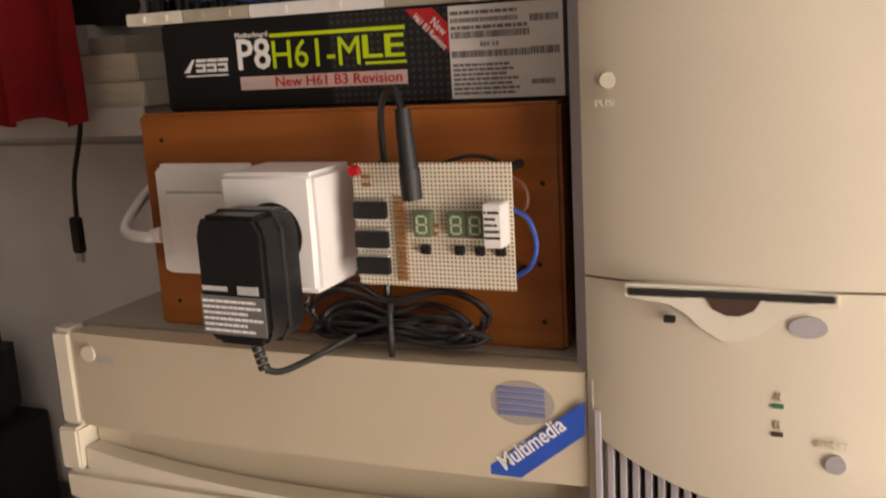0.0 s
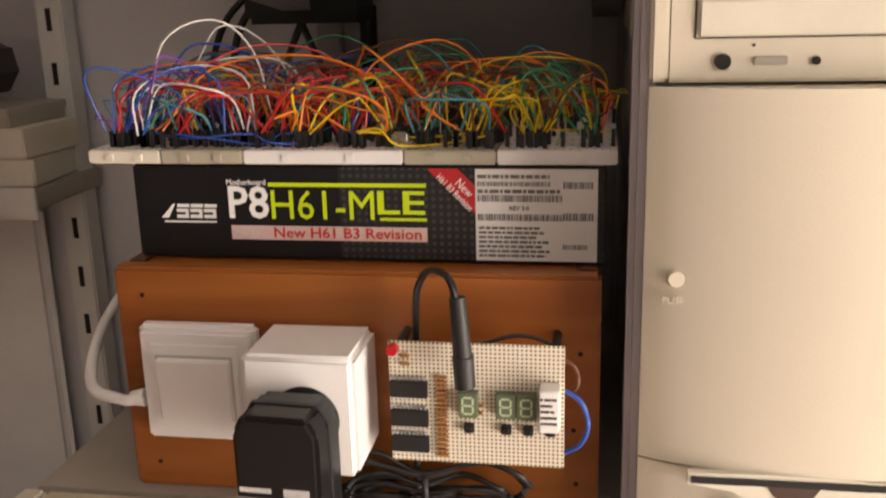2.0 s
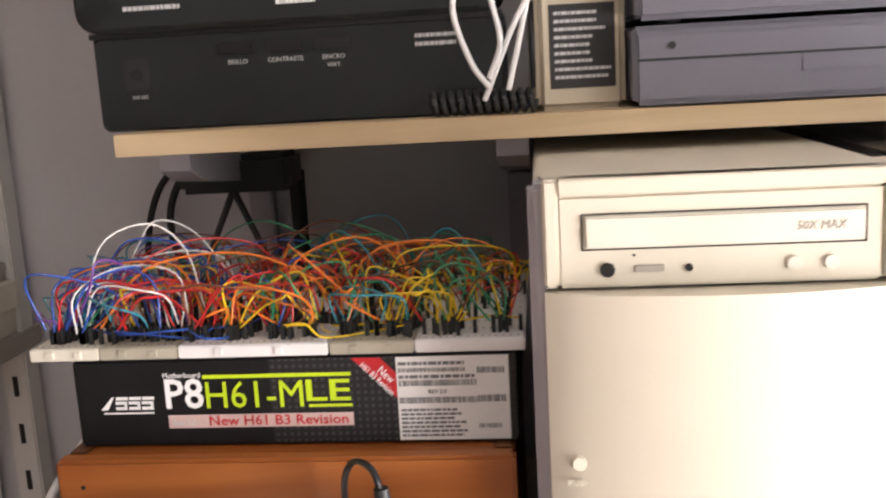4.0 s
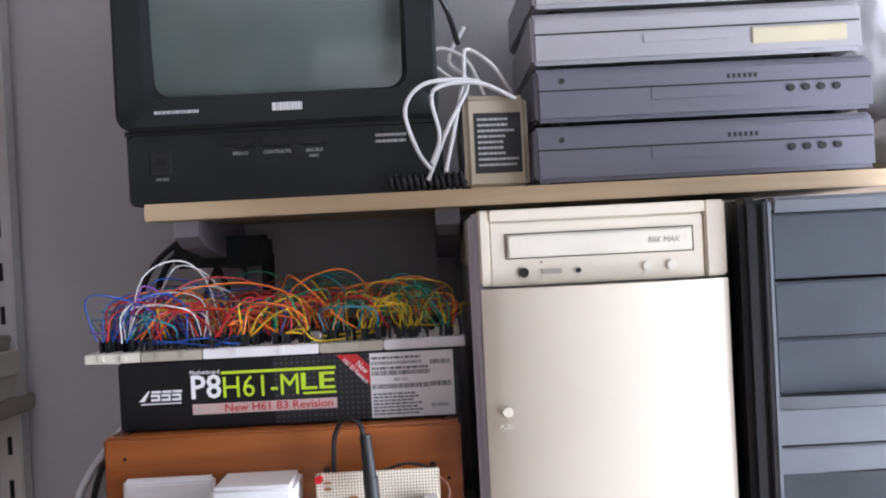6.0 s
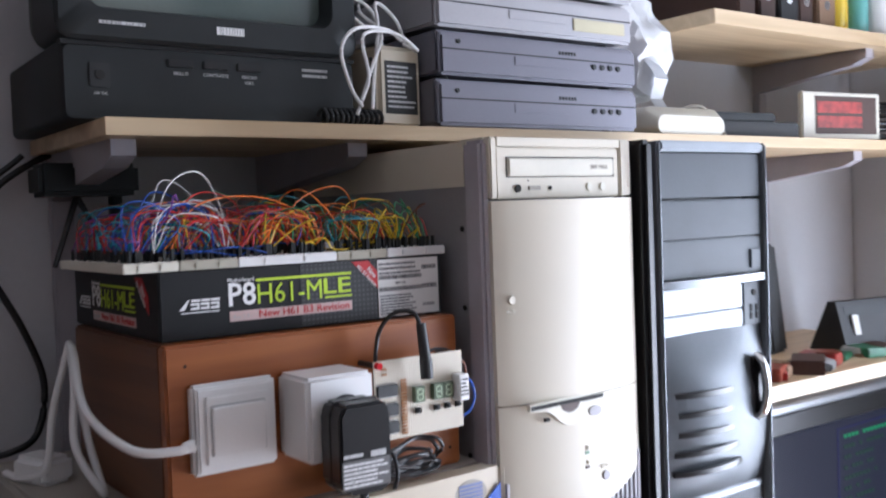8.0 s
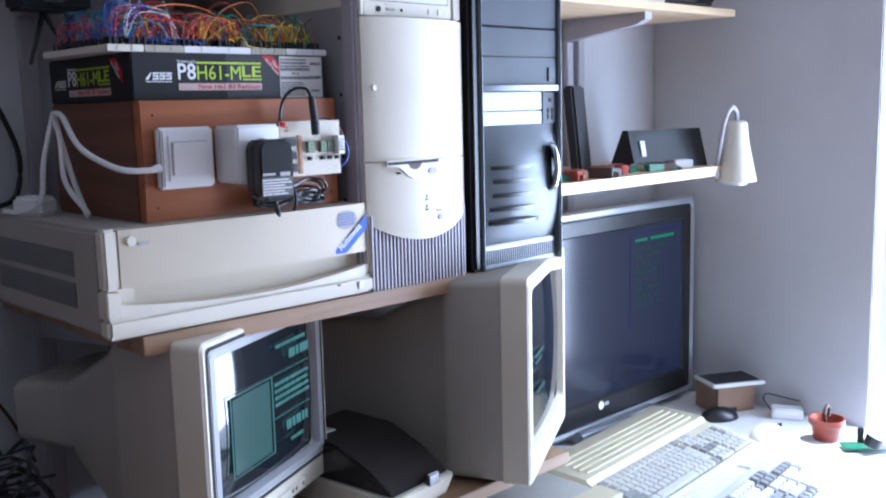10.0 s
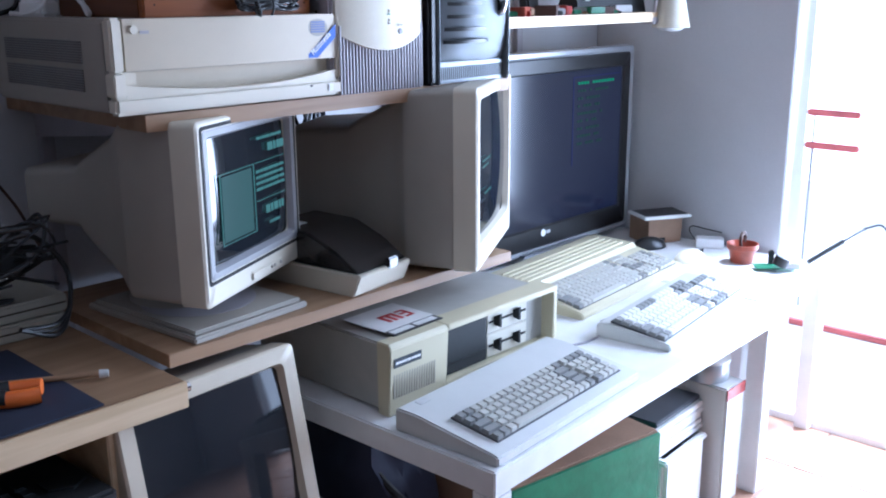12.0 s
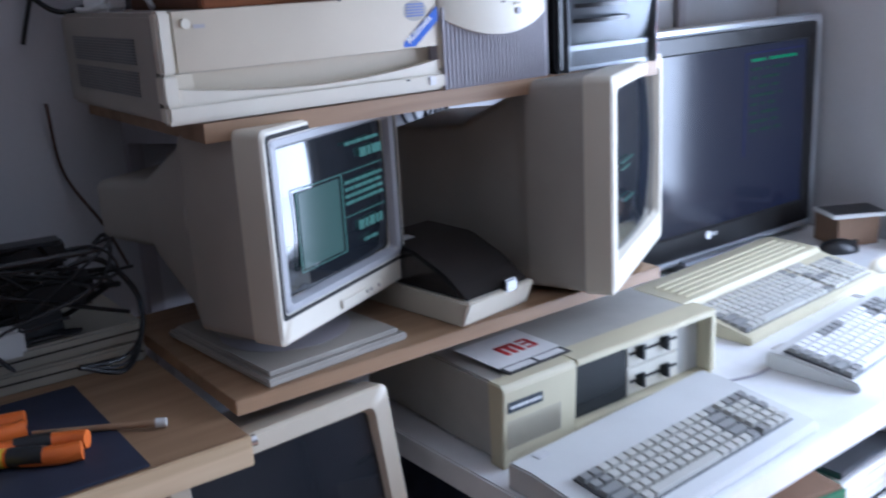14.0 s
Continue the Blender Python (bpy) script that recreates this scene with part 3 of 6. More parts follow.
zones = {0: ["blue", "teal", "red", "teal", "blue", "brown", "violet"], 1: ["red", "orange", "brown", "blue", "yellow", "red", "green"], 2: ["red", "orange", "blue", "brown", "yellow", "green", "orange", "brown", "red"], 3: ["orange", "yellow", "green", "brown", "orange", "teal"], 4: ["yellow", "green", "red", "brown", "black_wire", "yellow", "orange"]}
for i, (x0, x1, c) in enumerate(BOARDS):
    for k in range((30, 36, 66, 38, 28)[i]):
        x, y = rw.uniform(x0 + 0.006 if i == 0 else x0, x1), 0.016 + rw.random() ** 0.8 * 0.18
        L = rw.uniform(0.02, 0.06) if rw.random() < 0.55 else rw.uniform(0.06, 0.13)
        an = rw.uniform(-1.2, 1.2) + (0 if rw.random() < 0.5 else math.pi)
        x2 = min(max(x + L * math.cos(an), -0.018), 0.325)
        y2 = min(max(y + L * math.sin(an), 0.016), 0.2)
        d = math.hypot(x2 - x, y2 - y)
        hh = rw.uniform(0.008, 0.03) + 0.33 * d
        if i == 4:
            hh *= 0.75
        jumper(i, x, y, x2, y2, min(hh, 0.06), rw.choice(zones[i]), rw.choice((0.0007, 0.0008, 0.0009)))
# the long loops that stand out
for a in ((1, 0.005, 0.02, 0.07, 0.016, 0.036, "white"), (1, 0.008, 0.022, 0.078, 0.02, 0.032, "white"), (0, 0.0, 0.06, 0.10, 0.09, 0.055, "white"), (1, 0.012, 0.012, 0.16, 0.02, 0.035, "orange"), (2, 0.15, 0.03, 0.25, 0.06, 0.06, "orange"),
          (2, 0.125, 0.014, 0.185, 0.014, 0.032, "yellow"), (2, 0.13, 0.016, 0.175, 0.018, 0.03, "orange"), (3, 0.24, 0.012, 0.275, 0.012, 0.03, "yellow"), (3, 0.243, 0.014, 0.28, 0.013, 0.033, "yellow"), (3, 0.238, 0.016, 0.272, 0.016, 0.034, "yellow"),
          (3, 0.205, 0.014, 0.24, 0.02, 0.035, "orange"), (3, 0.21, 0.016, 0.23, 0.016, 0.03, "teal"), (4, 0.285, 0.02, 0.315, 0.02, 0.042, "green"), (4, 0.287, 0.024, 0.32, 0.026, 0.04, "green"), (2, 0.16, 0.012, 0.255, 0.01, 0.003, "yellow"),
          (0, -0.015, 0.02, 0.09, 0.014, 0.006, "blue"), (1, 0.03, 0.012, 0.12, 0.012, 0.002, "blue"), (2, 0.09, 0.012, 0.15, 0.014, 0.003, "blue"), (4, 0.29, 0.01, 0.335, 0.02, 0.012, "yellow"), (0, -0.005, 0.07, 0.11, 0.10, 0.075, "white"), (0, -0.018, 0.016, 0.03, 0.02, 0.045, "teal"), (2, 0.13, 0.05, 0.23, 0.03, 0.06, "orange"), (0, -0.02, 0.015, 0.03, 0.02, 0.05, "blue"), (0, -0.02, 0.03, 0.035, 0.05, 0.055, "blue")):
    jumper(*a)
# bundles of parallel wires that arch over the front
for i, xa, xb, h, cols in ((2, 0.122, 0.182, 0.040, "orange yellow orange green red orange"), (2, 0.118, 0.150, 0.036, "green yellow red green"), (3, 0.204, 0.250, 0.036, "teal green teal brown green"), (3, 0.242, 0.284, 0.040, "yellow yellow yellow yellow"),
                           (4, 0.284, 0.320, 0.044, "green yellow brown green"), (0, -0.014, 0.062, 0.055, "blue blue violet blue"), (0, -0.012, 0.075, 0.042, "red red violet red"), (1, 0.030, 0.10, 0.040, "red brown red orange"), (2, 0.09, 0.15, 0.045, "red brown red"), (1, 0.004, 0.05, 0.030, "blue teal blue")):
    for n, c in enumerate(cols.split()):
        jumper(i, xa + 0.0026 * n, 0.014 + 0.005 * n, xb + 0.0022 * n, 0.016 + 0.006 * n, h * (0.95 + 0.04 * n), c, 0.0009)
for a in ((0, 0.002, 0.03, 0.095, 0.035, 0.085), (1, 0.004, 0.014, 0.085, 0.016, 0.050), (1, 0.006, 0.017, 0.078, 0.02, 0.046)):
    jumper(*a, "white", 0.0007)
jumper(1, 0.02, 0.012, 0.20, 0.05, 0.055, "orange", 0.0009)
jumper(2, 0.165, 0.012, 0.252, 0.011, 0.004, "yellow", 0.001)
cr = thing("crystal", "small silver crystal can plugged into the breadboard", "component", pose(0.192, 0.012, BZ + 0.0095))
part("can", bx(-0.006, 0.006, -0.002, 0.002, 0.003, 0.011, 0.0015), "chrome", cr)
part("lead", bx(-0.003, -0.0025, -0.0003, 0.0003, 0, 0.003, 0), "chrome", cr)
part("lead", bx(0.0025, 0.003, -0.0003, 0.0003, 0, 0.003, 0), "chrome", cr)

# ---- switch, socket, adapter and the timer board on the box ----
FY = -0.0285
sw = thing("light_switch", "white surface-mounted light switch screwed to the box", "switch", pose(0.0545, FY, 1.434))
part("base", bx(-0.0425, 0.0425, -0.012, 0.0, -0.0425, 0.0425, 0.003), "white", sw)
part("frame", bx(-0.040, 0.040, -0.0165, -0.012, -0.040, 0.040, 0.003), "white", sw)
part("inner_frame", bx(-0.032, 0.032, -0.019, -0.0165, -0.032, 0.032, 0.0015), "white", sw)
# grey plate that paints the shaded gap line round the rocker
part("rocker_gap", bx(-0.0277, 0.0277, -0.0196, -0.0188, -0.0237, 0.0237, 0), "label_grey", sw)
rk = bx(-0.0265, 0.0265, -0.0225, -0.0165, -0.0225, 0.0225, 0.001)
rk.transform(Matrix.Rotation(radians(2.5), 4, "X"))
part("rocker", rk, "white", sw)
so = thing("power_socket", "white surface-mounted power socket with a round recess", "socket", pose(0.1415, FY, 1.436))
sb = bx(-0.037, 0.037, -0.062, 0.0, -0.041, 0.041, 0.004, 3)
part("housing", sb, "white", so, round_=True)
part("recess", cyl(bmesh.new(), (0.004, -0.0632, -0.001), (0.004, -0.055, -0.001), 0.0225, n=40), "black_matt", so)
wc = thing("white_cable", "thick white mains cable looping beside the box", "cable", pose(0, 0, 0))
part("lead", tube(bmesh.new(), [(0.012, -0.040, 1.422), (-0.006, -0.041, 1.420), (-0.04, -0.02, 1.424), (-0.058, 0.05, 1.452), (-0.042, 0.14, 1.495), (-0.03, 0.20, 1.50)], 0.0042, 12), "white", wc, round_=True)
part("gland", cyl(bmesh.new(), (0.012, -0.040, 1.422), (0.002, -0.0405, 1.421), 0.0065, 0.005, 16), "white", wc)
part("loop", tube(bmesh.new(), [(-0.03, 0.2, 1.50), (-0.035, 0.17, 1.46), (-0.045, 0.14, 1.40), (-0.03, 0.11, 1.358), (-0.022, 0.13, 1.354), (-0.028, 0.15, 1.40), (-0.03, 0.185, 1.47), (-0.03, 0.2, 1.49)], 0.0042, 10), "white", wc, round_=True)
part("loop", tube(bmesh.new(), [(-0.03, 0.2, 1.5), (-0.05, 0.2, 1.43), (-0.06, 0.2, 1.37), (-0.075, 0.24, 1.352), (-0.085, 0.28, 1.352)], 0.0042, 10), "white", wc, round_=True)
pl = thing("mains_plug", "white mains plug lying behind the box", "plug", pose(-0.055, 0.235, WZ, 0, 0, 20))
part("plug_body", bx(-0.02, 0.02, -0.03, 0.03, 0, 0.03, 0.006, 3), "white", pl)

ad = thing("power_adapter", "black plug-in power adapter with a grey rating label", "power adapter", pose(0.1425, -0.092, 1.4150, 0, 0, -3))
ab = bmesh.new()
prof = [(p * 0.87, q) for p, q in [(-0.031, 0.030), (-0.024, 0.041), (0.024, 0.041), (0.031, 0.030), (0.031, -0.034), (0.023, -0.044), (-0.020, -0.044), (-0.031, -0.034)]]
extrude_profile(ab, prof, 1, -0.043, -0.002)
bmesh.ops.bevel(ab, geom=list(ab.edges), offset=0.003, segments=2, affect="EDGES")
part("housing", ab, "black", ad, round_=True)
part("rim", extrude_profile(bmesh.new(), [(p * 1.02, q * 1.02) for p, q in prof], 1, -0.024, -0.020), "black_matt", ad)
al = part("label", bx(-0.026, 0.024, -0.0436, -0.0428, -0.037, -0.011, 0), "rating_grey", ad, "grey printed rating label")
ap = bars(bmesh.new(), -0.0245, 0.0225, -0.036, -0.0125, -0.0437, 6, 0.7, 5, 0.45)
part("label_print", ap, "white_print", al)
part("maker_mark", bars(bmesh.new(), -0.024, -0.004, -0.0085, -0.004, -0.0433, 1, 1, 6, 0.7), "pale_print", ad)
part("model_panel", bx(0.004, 0.020, -0.0436, -0.0429, -0.0095, -0.004, 0), "label_grey", ad)
rl = bmesh.new()
for i in range(5):
    cyl(rl, (0.002 + i * 0.0012, -0.028, -0.0445 - i * 0.0042), (0.003 + i * 0.0012, -0.028, -0.0475 - i * 0.0042), 0.0042, 0.0038, 14)
part("strain_relief", rl, "black_matt", ad)

cb = thing("cable_bundle", "coiled black adapter cable tied in the middle", "cable", pose(0.215, -0.052, WZ))
rc = random.Random(3)
for i in range(9):
    a, zc = 0.062 + rc.uniform(-0.012, 0.009), 0.016 + rc.uniform(-0.004, 0.016)
    pts = []
    for k in range(13):
        th = 2 * math.pi * k / 12
        pinch = 0.35 + 0.65 * abs(math.cos(th)) ** 0.7
        pts.append((a * math.cos(th) + rc.uniform(-0.003, 0.003), -0.004 + rc.uniform(-0.008, 0.012) * 0.6, 0.004 + zc * (1 + 0.9 * pinch * math.sin(th)) * 0.85))
    part("coil", tube(bmesh.new(), pts, 0.0021, 8, 4), "black", cb, round_=True)
part("tie", tube(bmesh.new(), [(0.0, -0.012, 0.0), (0.002, -0.016, 0.015), (0.001, -0.012, 0.034), (0.0, 0.0, 0.036)], 0.0022, 8), "black_matt", cb, round_=True)
part("lead", tube(bmesh.new(), [(-0.066, -0.068, 0.004), (-0.058, -0.058, 0.001), (-0.045, -0.03, 0.005), (-0.03, -0.008, 0.012)], 0.0024, 8), "black", cb, round_=True)
part("lead", tube(bmesh.new(), [(-0.005, -0.004, 0.02), (-0.006, 0.0, 0.05), (-0.006, 0.008, 0.10), (-0.005, 0.006, 0.14), (-0.002, 0.0, 0.165), (0.008, -0.012, 0.181), (0.022, -0.026, 0.181), (0.028, -0.030, 0.166)], 0.0024, 8), "black", cb, round_=True)
part("jack", cyl(cyl(bmesh.new(), (0.028, -0.030, 0.170), (0.031, -0.032, 0.130), 0.0050, 0.006, 18), (0.031, -0.032, 0.133), (0.032, -0.032, 0.113), 0.0068, 0.0066, 18), "black_matt", cb, "black barrel plug", round_=True)

pb = thing("circuit_board", "cream perforated prototype board with chips and digit displays", "circuit board", pose(0.251, -0.064, 1.4385))
part("perforated_board", bx(-0.056, 0.056, -0.0008, 0.0008, -0.0415, 0.0415, 0.0004), "perf", pb)
for sx, sz in ((-0.05, -0.036), (0.05, 0.036), (-0.05, 0.036), (0.05, -0.036)):
    part("spacer", cyl(bmesh.new(), (sx, 0.0008, sz), (sx, 0.0355, sz), 0.003, n=12), "black_matt", pb)
for cz in (0.0105, -0.0095, -0.0275):
    ch = part("chip", bx(-0.055, -0.0305, -0.006, -0.002, cz - 0.0058, cz + 0.0058, 0.0006), "chip", pb, "black ribbed integrated circuit")
    pn = bmesh.new()
    for k in range(9):
        for s in (-1, 1):
            box(pn, -0.0545 + k * 0.0027, -0.0535 + k * 0.0027, -0.0045, -0.0008, cz + s * 0.0066 - 0.0006, cz + s * 0.0066 + 0.0006, 0)
    part("pins", pn, "label_grey", ch)
for k in range(17):
    part("resistor", cyl(bmesh.new(), (-0.0255, -0.0025, 0.0185 - k * 0.0034), (-0.0185, -0.0025, 0.0185 - k * 0.0034), 0.0012, n=8), "copper", pb)
for k, (dx, dz) in enumerate(((-0.045, 0.0325), (-0.045, 0.027), (0.002, 0.0), (0.001, -0.005))):
    part("resistor", cyl(bmesh.new(), (dx - 0.003, -0.0025, dz), (dx + 0.003, -0.0025, dz), 0.0012, n=8), "copper", pb)
part("indicator", cyl(bmesh.new(), (-0.0525, -0.007, 0.037), (-0.0525, -0.0008, 0.037), 0.0036, n=18), "led_red", pb, "red indicator lamp")
for dx in (-0.0045, 0.0195, 0.0325):
    dg = part("digit_display", bx(dx - 0.0062, dx + 0.0062, -0.0075, -0.0008, -0.0065, 0.0105, 0.0005), "digit", pb)
    sg = bmesh.new()
    for z in (-0.0035, 0.002, 0.0075):
        box(sg, dx - 0.0026, dx + 0.0026, -0.0078, -0.0074, z - 0.0006, z + 0.0006, 0)
    for z in (-0.0008, 0.0047):
        for s in (-1, 1):
            box(sg, dx + s * 0.0033 - 0.0006, dx + s * 0.0033 + 0.0006, -0.0078, -0.0074, z - 0.0022, z + 0.0022, 0)
    part("segments", sg, "segment", dg)
part("relay", bx(0.041, 0.0535, -0.016, -0.0008, -0.0105, 0.0175, 0.0008), "white", pb, "white relay with black print")
part("relay_print", bars(bmesh.new(), 0.042, 0.0525, -0.006, 0.014, -0.0162, 5, 0.6, 2, 0.4), "ink", pb)
for dx in (-0.0045, 0.0195, 0.0335, 0.0475):
    bt = part("push_button", bx(dx - 0.0032, dx + 0.0032, -0.0045, -0.0008, -0.0185, -0.0125, 0.0004), "chip", pb)
    part("cap", cyl(bmesh.new(), (dx, -0.007, -0.0155), (dx, -0.0044, -0.0155), 0.0018, n=12), "black", bt)
part("blue_wire", tube(bmesh.new(), [(0.054, 0.002, 0.012), (0.066, -0.002, 0.006), (0.071, -0.002, -0.01), (0.066, 0.0, -0.025), (0.055, 0.003, -0.033)], 0.0016, 8), "w_blue", pb, round_=True)
part("brown_wire", tube(bmesh.new(), [(0.05, 0.004, 0.034), (0.062, 0.004, 0.026), (0.064, 0.004, 0.014), (0.055, 0.004, 0.006)], 0.0014, 8), "w_brown", pb, round_=True)
part("black_lead", tube(bmesh.new(), [(0.0, 0.004, 0.038), (0.025, 0.006, 0.045), (0.045, 0.006, 0.041), (0.054, 0.005, 0.03)], 0.0014, 8), "black", pb, round_=True)

# ---- beige tower ----
TX0, TX1 = 0.345, 0.577
tw = thing("tower_computer", "beige tower computer with a bowed front and ribbed foot", "computer", pose(0, 0, PZ))
part("case", bx(TX0 + 0.004, TX1 - 0.004, -0.045, 0.385, 0.0, 0.497, 0.003), "grey_metal", tw)
part("case_top", bx(TX0 + 0.003, TX1 - 0.003, -0.03, 0.386, 0.455, 0.509, 0.003), "beige2", tw)
part("side_bezel", bx(TX0 - 0.001, TX0 + 0.012, -0.062, -0.03, 0.0, 0.508, 0.004), "lilac", tw)
gr = bmesh.new()
for i in range(27):
    x = TX0 + 0.0125 + i * 0.0079
    box(gr, x, x + 0.0045, -0.073, -0.062, 0.0, 0.125, 0.0006, 1)
part("grille", gr, "lilac", tw)
part("grille_back", bx(TX0 + 0.012, TX1 - 0.006, -0.062, -0.045, 0.0, 0.13, 0), "hole", tw)
part("grille_edge", bx(TX1 - 0.01, TX1, -0.072, -0.045, 0.0, 0.13, 0.003), "lilac", tw)
low = part("lower_panel", bowed(bmesh.new(), TX0 + 0.008, TX1, lambda s: 0.112 - 0.034 * (1 - (2 * s - 1) ** 2), 0.2105, -0.068, 0.02, 0.03, 22), "beige2", tw, round_=True)
SLOT = Matrix.Translation((0.015, 0, 0.0085)) @ Matrix.Diagonal((0.9268, 1, 1, 1))


def on_panel(bm):
    """Shifts what sits round the disk slot to its place on the panel."""
    bm.transform(SLOT)
    return bm


sl = bmesh.new()
extrude_profile(sl, [(0.396, 0.2035), (0.447, 0.2045), (0.474, 0.2045), (0.521, 0.2025), (0.521, 0.1945), (0.500, 0.1925), (0.488, 0.186), (0.478, 0.1775), (0.466, 0.1725), (0.455, 0.1725), (0.443, 0.179), (0.434, 0.187), (0.424, 0.1925), (0.396, 0.196)], 1, -0.0885, -0.083)
part("disk_slot", on_panel(sl), "cream", low, round_=True)
part("slot_gap", on_panel(bx(0.397, 0.520, -0.0895, -0.086, 0.1965, 0.2025, 0.001)), "hole", low)
ng = bmesh.new()
extrude_profile(ng, [(0.444, 0.2), (0.480, 0.2), (0.474, 0.191), (0.466, 0.1875), (0.458, 0.1875), (0.450, 0.191)], 1, -0.0893, -0.086)
# stands proud of the panel; dark colour paints the shade of a recessed notch
part("slot_notch", on_panel(ng), "brown", low)
eb = cyl(bmesh.new(), (0, -0.0895, 0), (0, -0.084, 0), 0.0075, n=28)
eb.transform(Matrix.Translation((0.483, 0, 0.1915)) @ Matrix.Diagonal((1.35, 1, 0.8, 1)))
part("eject_button", eb, "lilac", low, round_=True)
part("disk_light", on_panel(bx(0.420, 0.427, -0.0895, -0.085, 0.1815, 0.185, 0.0003)), "hole", low)
for z in (0.143, 0.126):
    part("status_light", bx(0.4645, 0.471, -0.0894, -0.085, z, z + 0.0025, 0.0003), "pcb" if z > 0.13 else "brown", low)
    mk = bmesh.new()
    for dx, dz, w, h in ((0.0, 0.0045, 0.0028, 0.0006), (0.0, 0.0085, 0.0028, 0.0006), (0.0, 0.0045, 0.0006, 0.0045), (0.0022, 0.0045, 0.0006, 0.0045)):
        box(mk, 0.4665 + dx, 0.4665 + dx + w, -0.0892, -0.086, z + dz, z + dz + h, 0)
    part("embossed_mark", mk, "beige", low)
part("reset_button", cyl(bmesh.new(), (0.499, -0.0890, 0.112), (0.499, -0.08, 0.112), 0.0055, n=20), "lilac", low, round_=True)
words("embossed_word", "RESET", 0.0062, "beige", low, face(0.489, -0.0890, 0.1215), 0.0004)
door = part("drive_door", bowed(bmesh.new(), TX0 + 0.008, TX1, 0.2120, 0.4400, -0.068, 0.02, 0.03, 22), "beige2", tw, round_=True)
part("push_spot", cyl(bmesh.new(), (0.3715, -0.0772, 0.3295), (0.3715, -0.070, 0.3295), 0.0045, 0.007, 24), "beige2", door)
words("embossed_word", "PUSH", 0.0062, "cream", door, face(0.3635, -0.0764, 0.3145), 0.0006)
top = part("top_panel", bowed(bmesh.new(), TX0 + 0.008, TX1, 0.4420, 0.511, -0.056, 0.008, 0.04, 22), "beige2", tw, round_=True)
bf = bx(TX0 + 0.008, 0.3632, -0.0685, -0.05, 0.4425, 0.511, 0.002)
box(bf, 0.5578, TX1, -0.0685, -0.05, 0.4425, 0.511, 0.002)
box(bf, 0.3631, 0.5579, -0.0685, -0.05, 0.5008, 0.511, 0.0008)
part("bay_frame", bf, "beige2", top)
cd = part("disc_drive", bx(0.362, 0.557, -0.0670, -0.05, 0.4420, 0.5005, 0.002), "beige2", top, "beige optical drive front")
part("tray", bx(0.3785, 0.5455, -0.0700, -0.0655, 0.4675, 0.4875, 0.0015), "cream", cd)
gp = bmesh.new()
for a in ((0.377, 0.547, 0.4882, 0.4890), (0.377, 0.547, 0.4660, 0.4668), (0.3768, 0.3776, 0.4660, 0.4890), (0.5464, 0.5472, 0.4660, 0.4890), (0.408, 0.4095, 0.4615, 0.463)):
    box(gp, a[0], a[1], -0.0677, -0.0655, a[2], a[3], 0)
part("tray_gap", gp, "hole", cd)
words("drive_word", "50X MAX", 0.0078, "putty", cd, face(0.505, -0.0702, 0.4750), wide=0.9, shear=0.2)
part("headphone_jack", cyl(bmesh.new(), (0.3925, -0.0690, 0.4535), (0.3925, -0.0655, 0.4535), 0.0045, n=18), "hole", cd)
part("volume_wheel", bx(0.409, 0.427, -0.0687, -0.0655, 0.4515, 0.4560, 0.0006), "putty", cd)
part("drive_light", cyl(bmesh.new(), (0.442, -0.0685, 0.4535), (0.442, -0.0655, 0.4535), 0.0024, n=14), "hole", cd)
for x in (0.505, 0.527):
    part("drive_button", cyl(bmesh.new(), (x, -0.0690, 0.4540), (x, -0.0655, 0.4540), 0.0045, n=18), "cream", cd)
for z in (0.06, 0.15, 0.22, 0.32, 0.41):
    part("screw", cyl(bmesh.new(), (TX0 + 0.0045, -0.02, z), (TX0 + 0.0025, -0.02, z), 0.003, n=10), "hole", tw)

# ---- black and silver tower ----
M["bt_silver"] = mat("grey_silver_plastic", (0.2, 0.215, 0.235), 0.33, 0.4, var=0.05)
bt = thing("black_tower_computer", "black tower computer with a silver and blue-grey front", "computer", pose(0, 0, PZ - 0.003))
part("case", bx(0.588, 0.828, -0.045, 0.40, 0.003, 0.512, 0.003), "black", bt)
part("front_frame", bx(0.586, 0.606, -0.082, -0.045, 0.003, 0.514, 0.006), "black", bt)
for x in (0.606, 0.823):
    part("silver_edge", bx(x, x + 0.007, -0.087, -0.045, 0.003, 0.512, 0.003), "bt_silver", bt)
part("top_edge", bx(0.613, 0.823, -0.086, -0.045, 0.499, 0.513, 0.003), "bt_silver", bt)
for z0 in (0.336, 0.387, 0.440):
    part("drive_blank", bx(0.6135, 0.8225, -0.080, -0.046, z0, z0 + 0.0500 if z0 < 0.44 else 0.498, 0.002), "steel_blue", bt)
part("latch", bx(0.795, 0.815, -0.083, -0.079, 0.343, 0.368, 0.001), "steel_blue", bt)
part("cross_bar", bowed(bmesh.new(), 0.607, 0.829, 0.325, 0.335, -0.083, 0.01, 0.03, 14), "bt_silver", bt, round_=True)
for z0, z1 in ((0.264, 0.288), (0.290, 0.323)):
    part("lower_blank", bx(0.6135, 0.780, -0.078, -0.046, z0, z1, 0.0015), "bt_silver", bt)
pp = part("port_panel", bx(0.782, 0.8225, -0.078, -0.046, 0.264, 0.323, 0.0015), "steel_blue", bt)
for z in (0.272, 0.283):
    part("port", bx(0.796, 0.800, -0.0792, -0.077, z, z + 0.009, 0), "hole", pp)
    part("port", bx(0.808, 0.812, -0.0792, -0.077, z, z + 0.009, 0), "hole", pp)
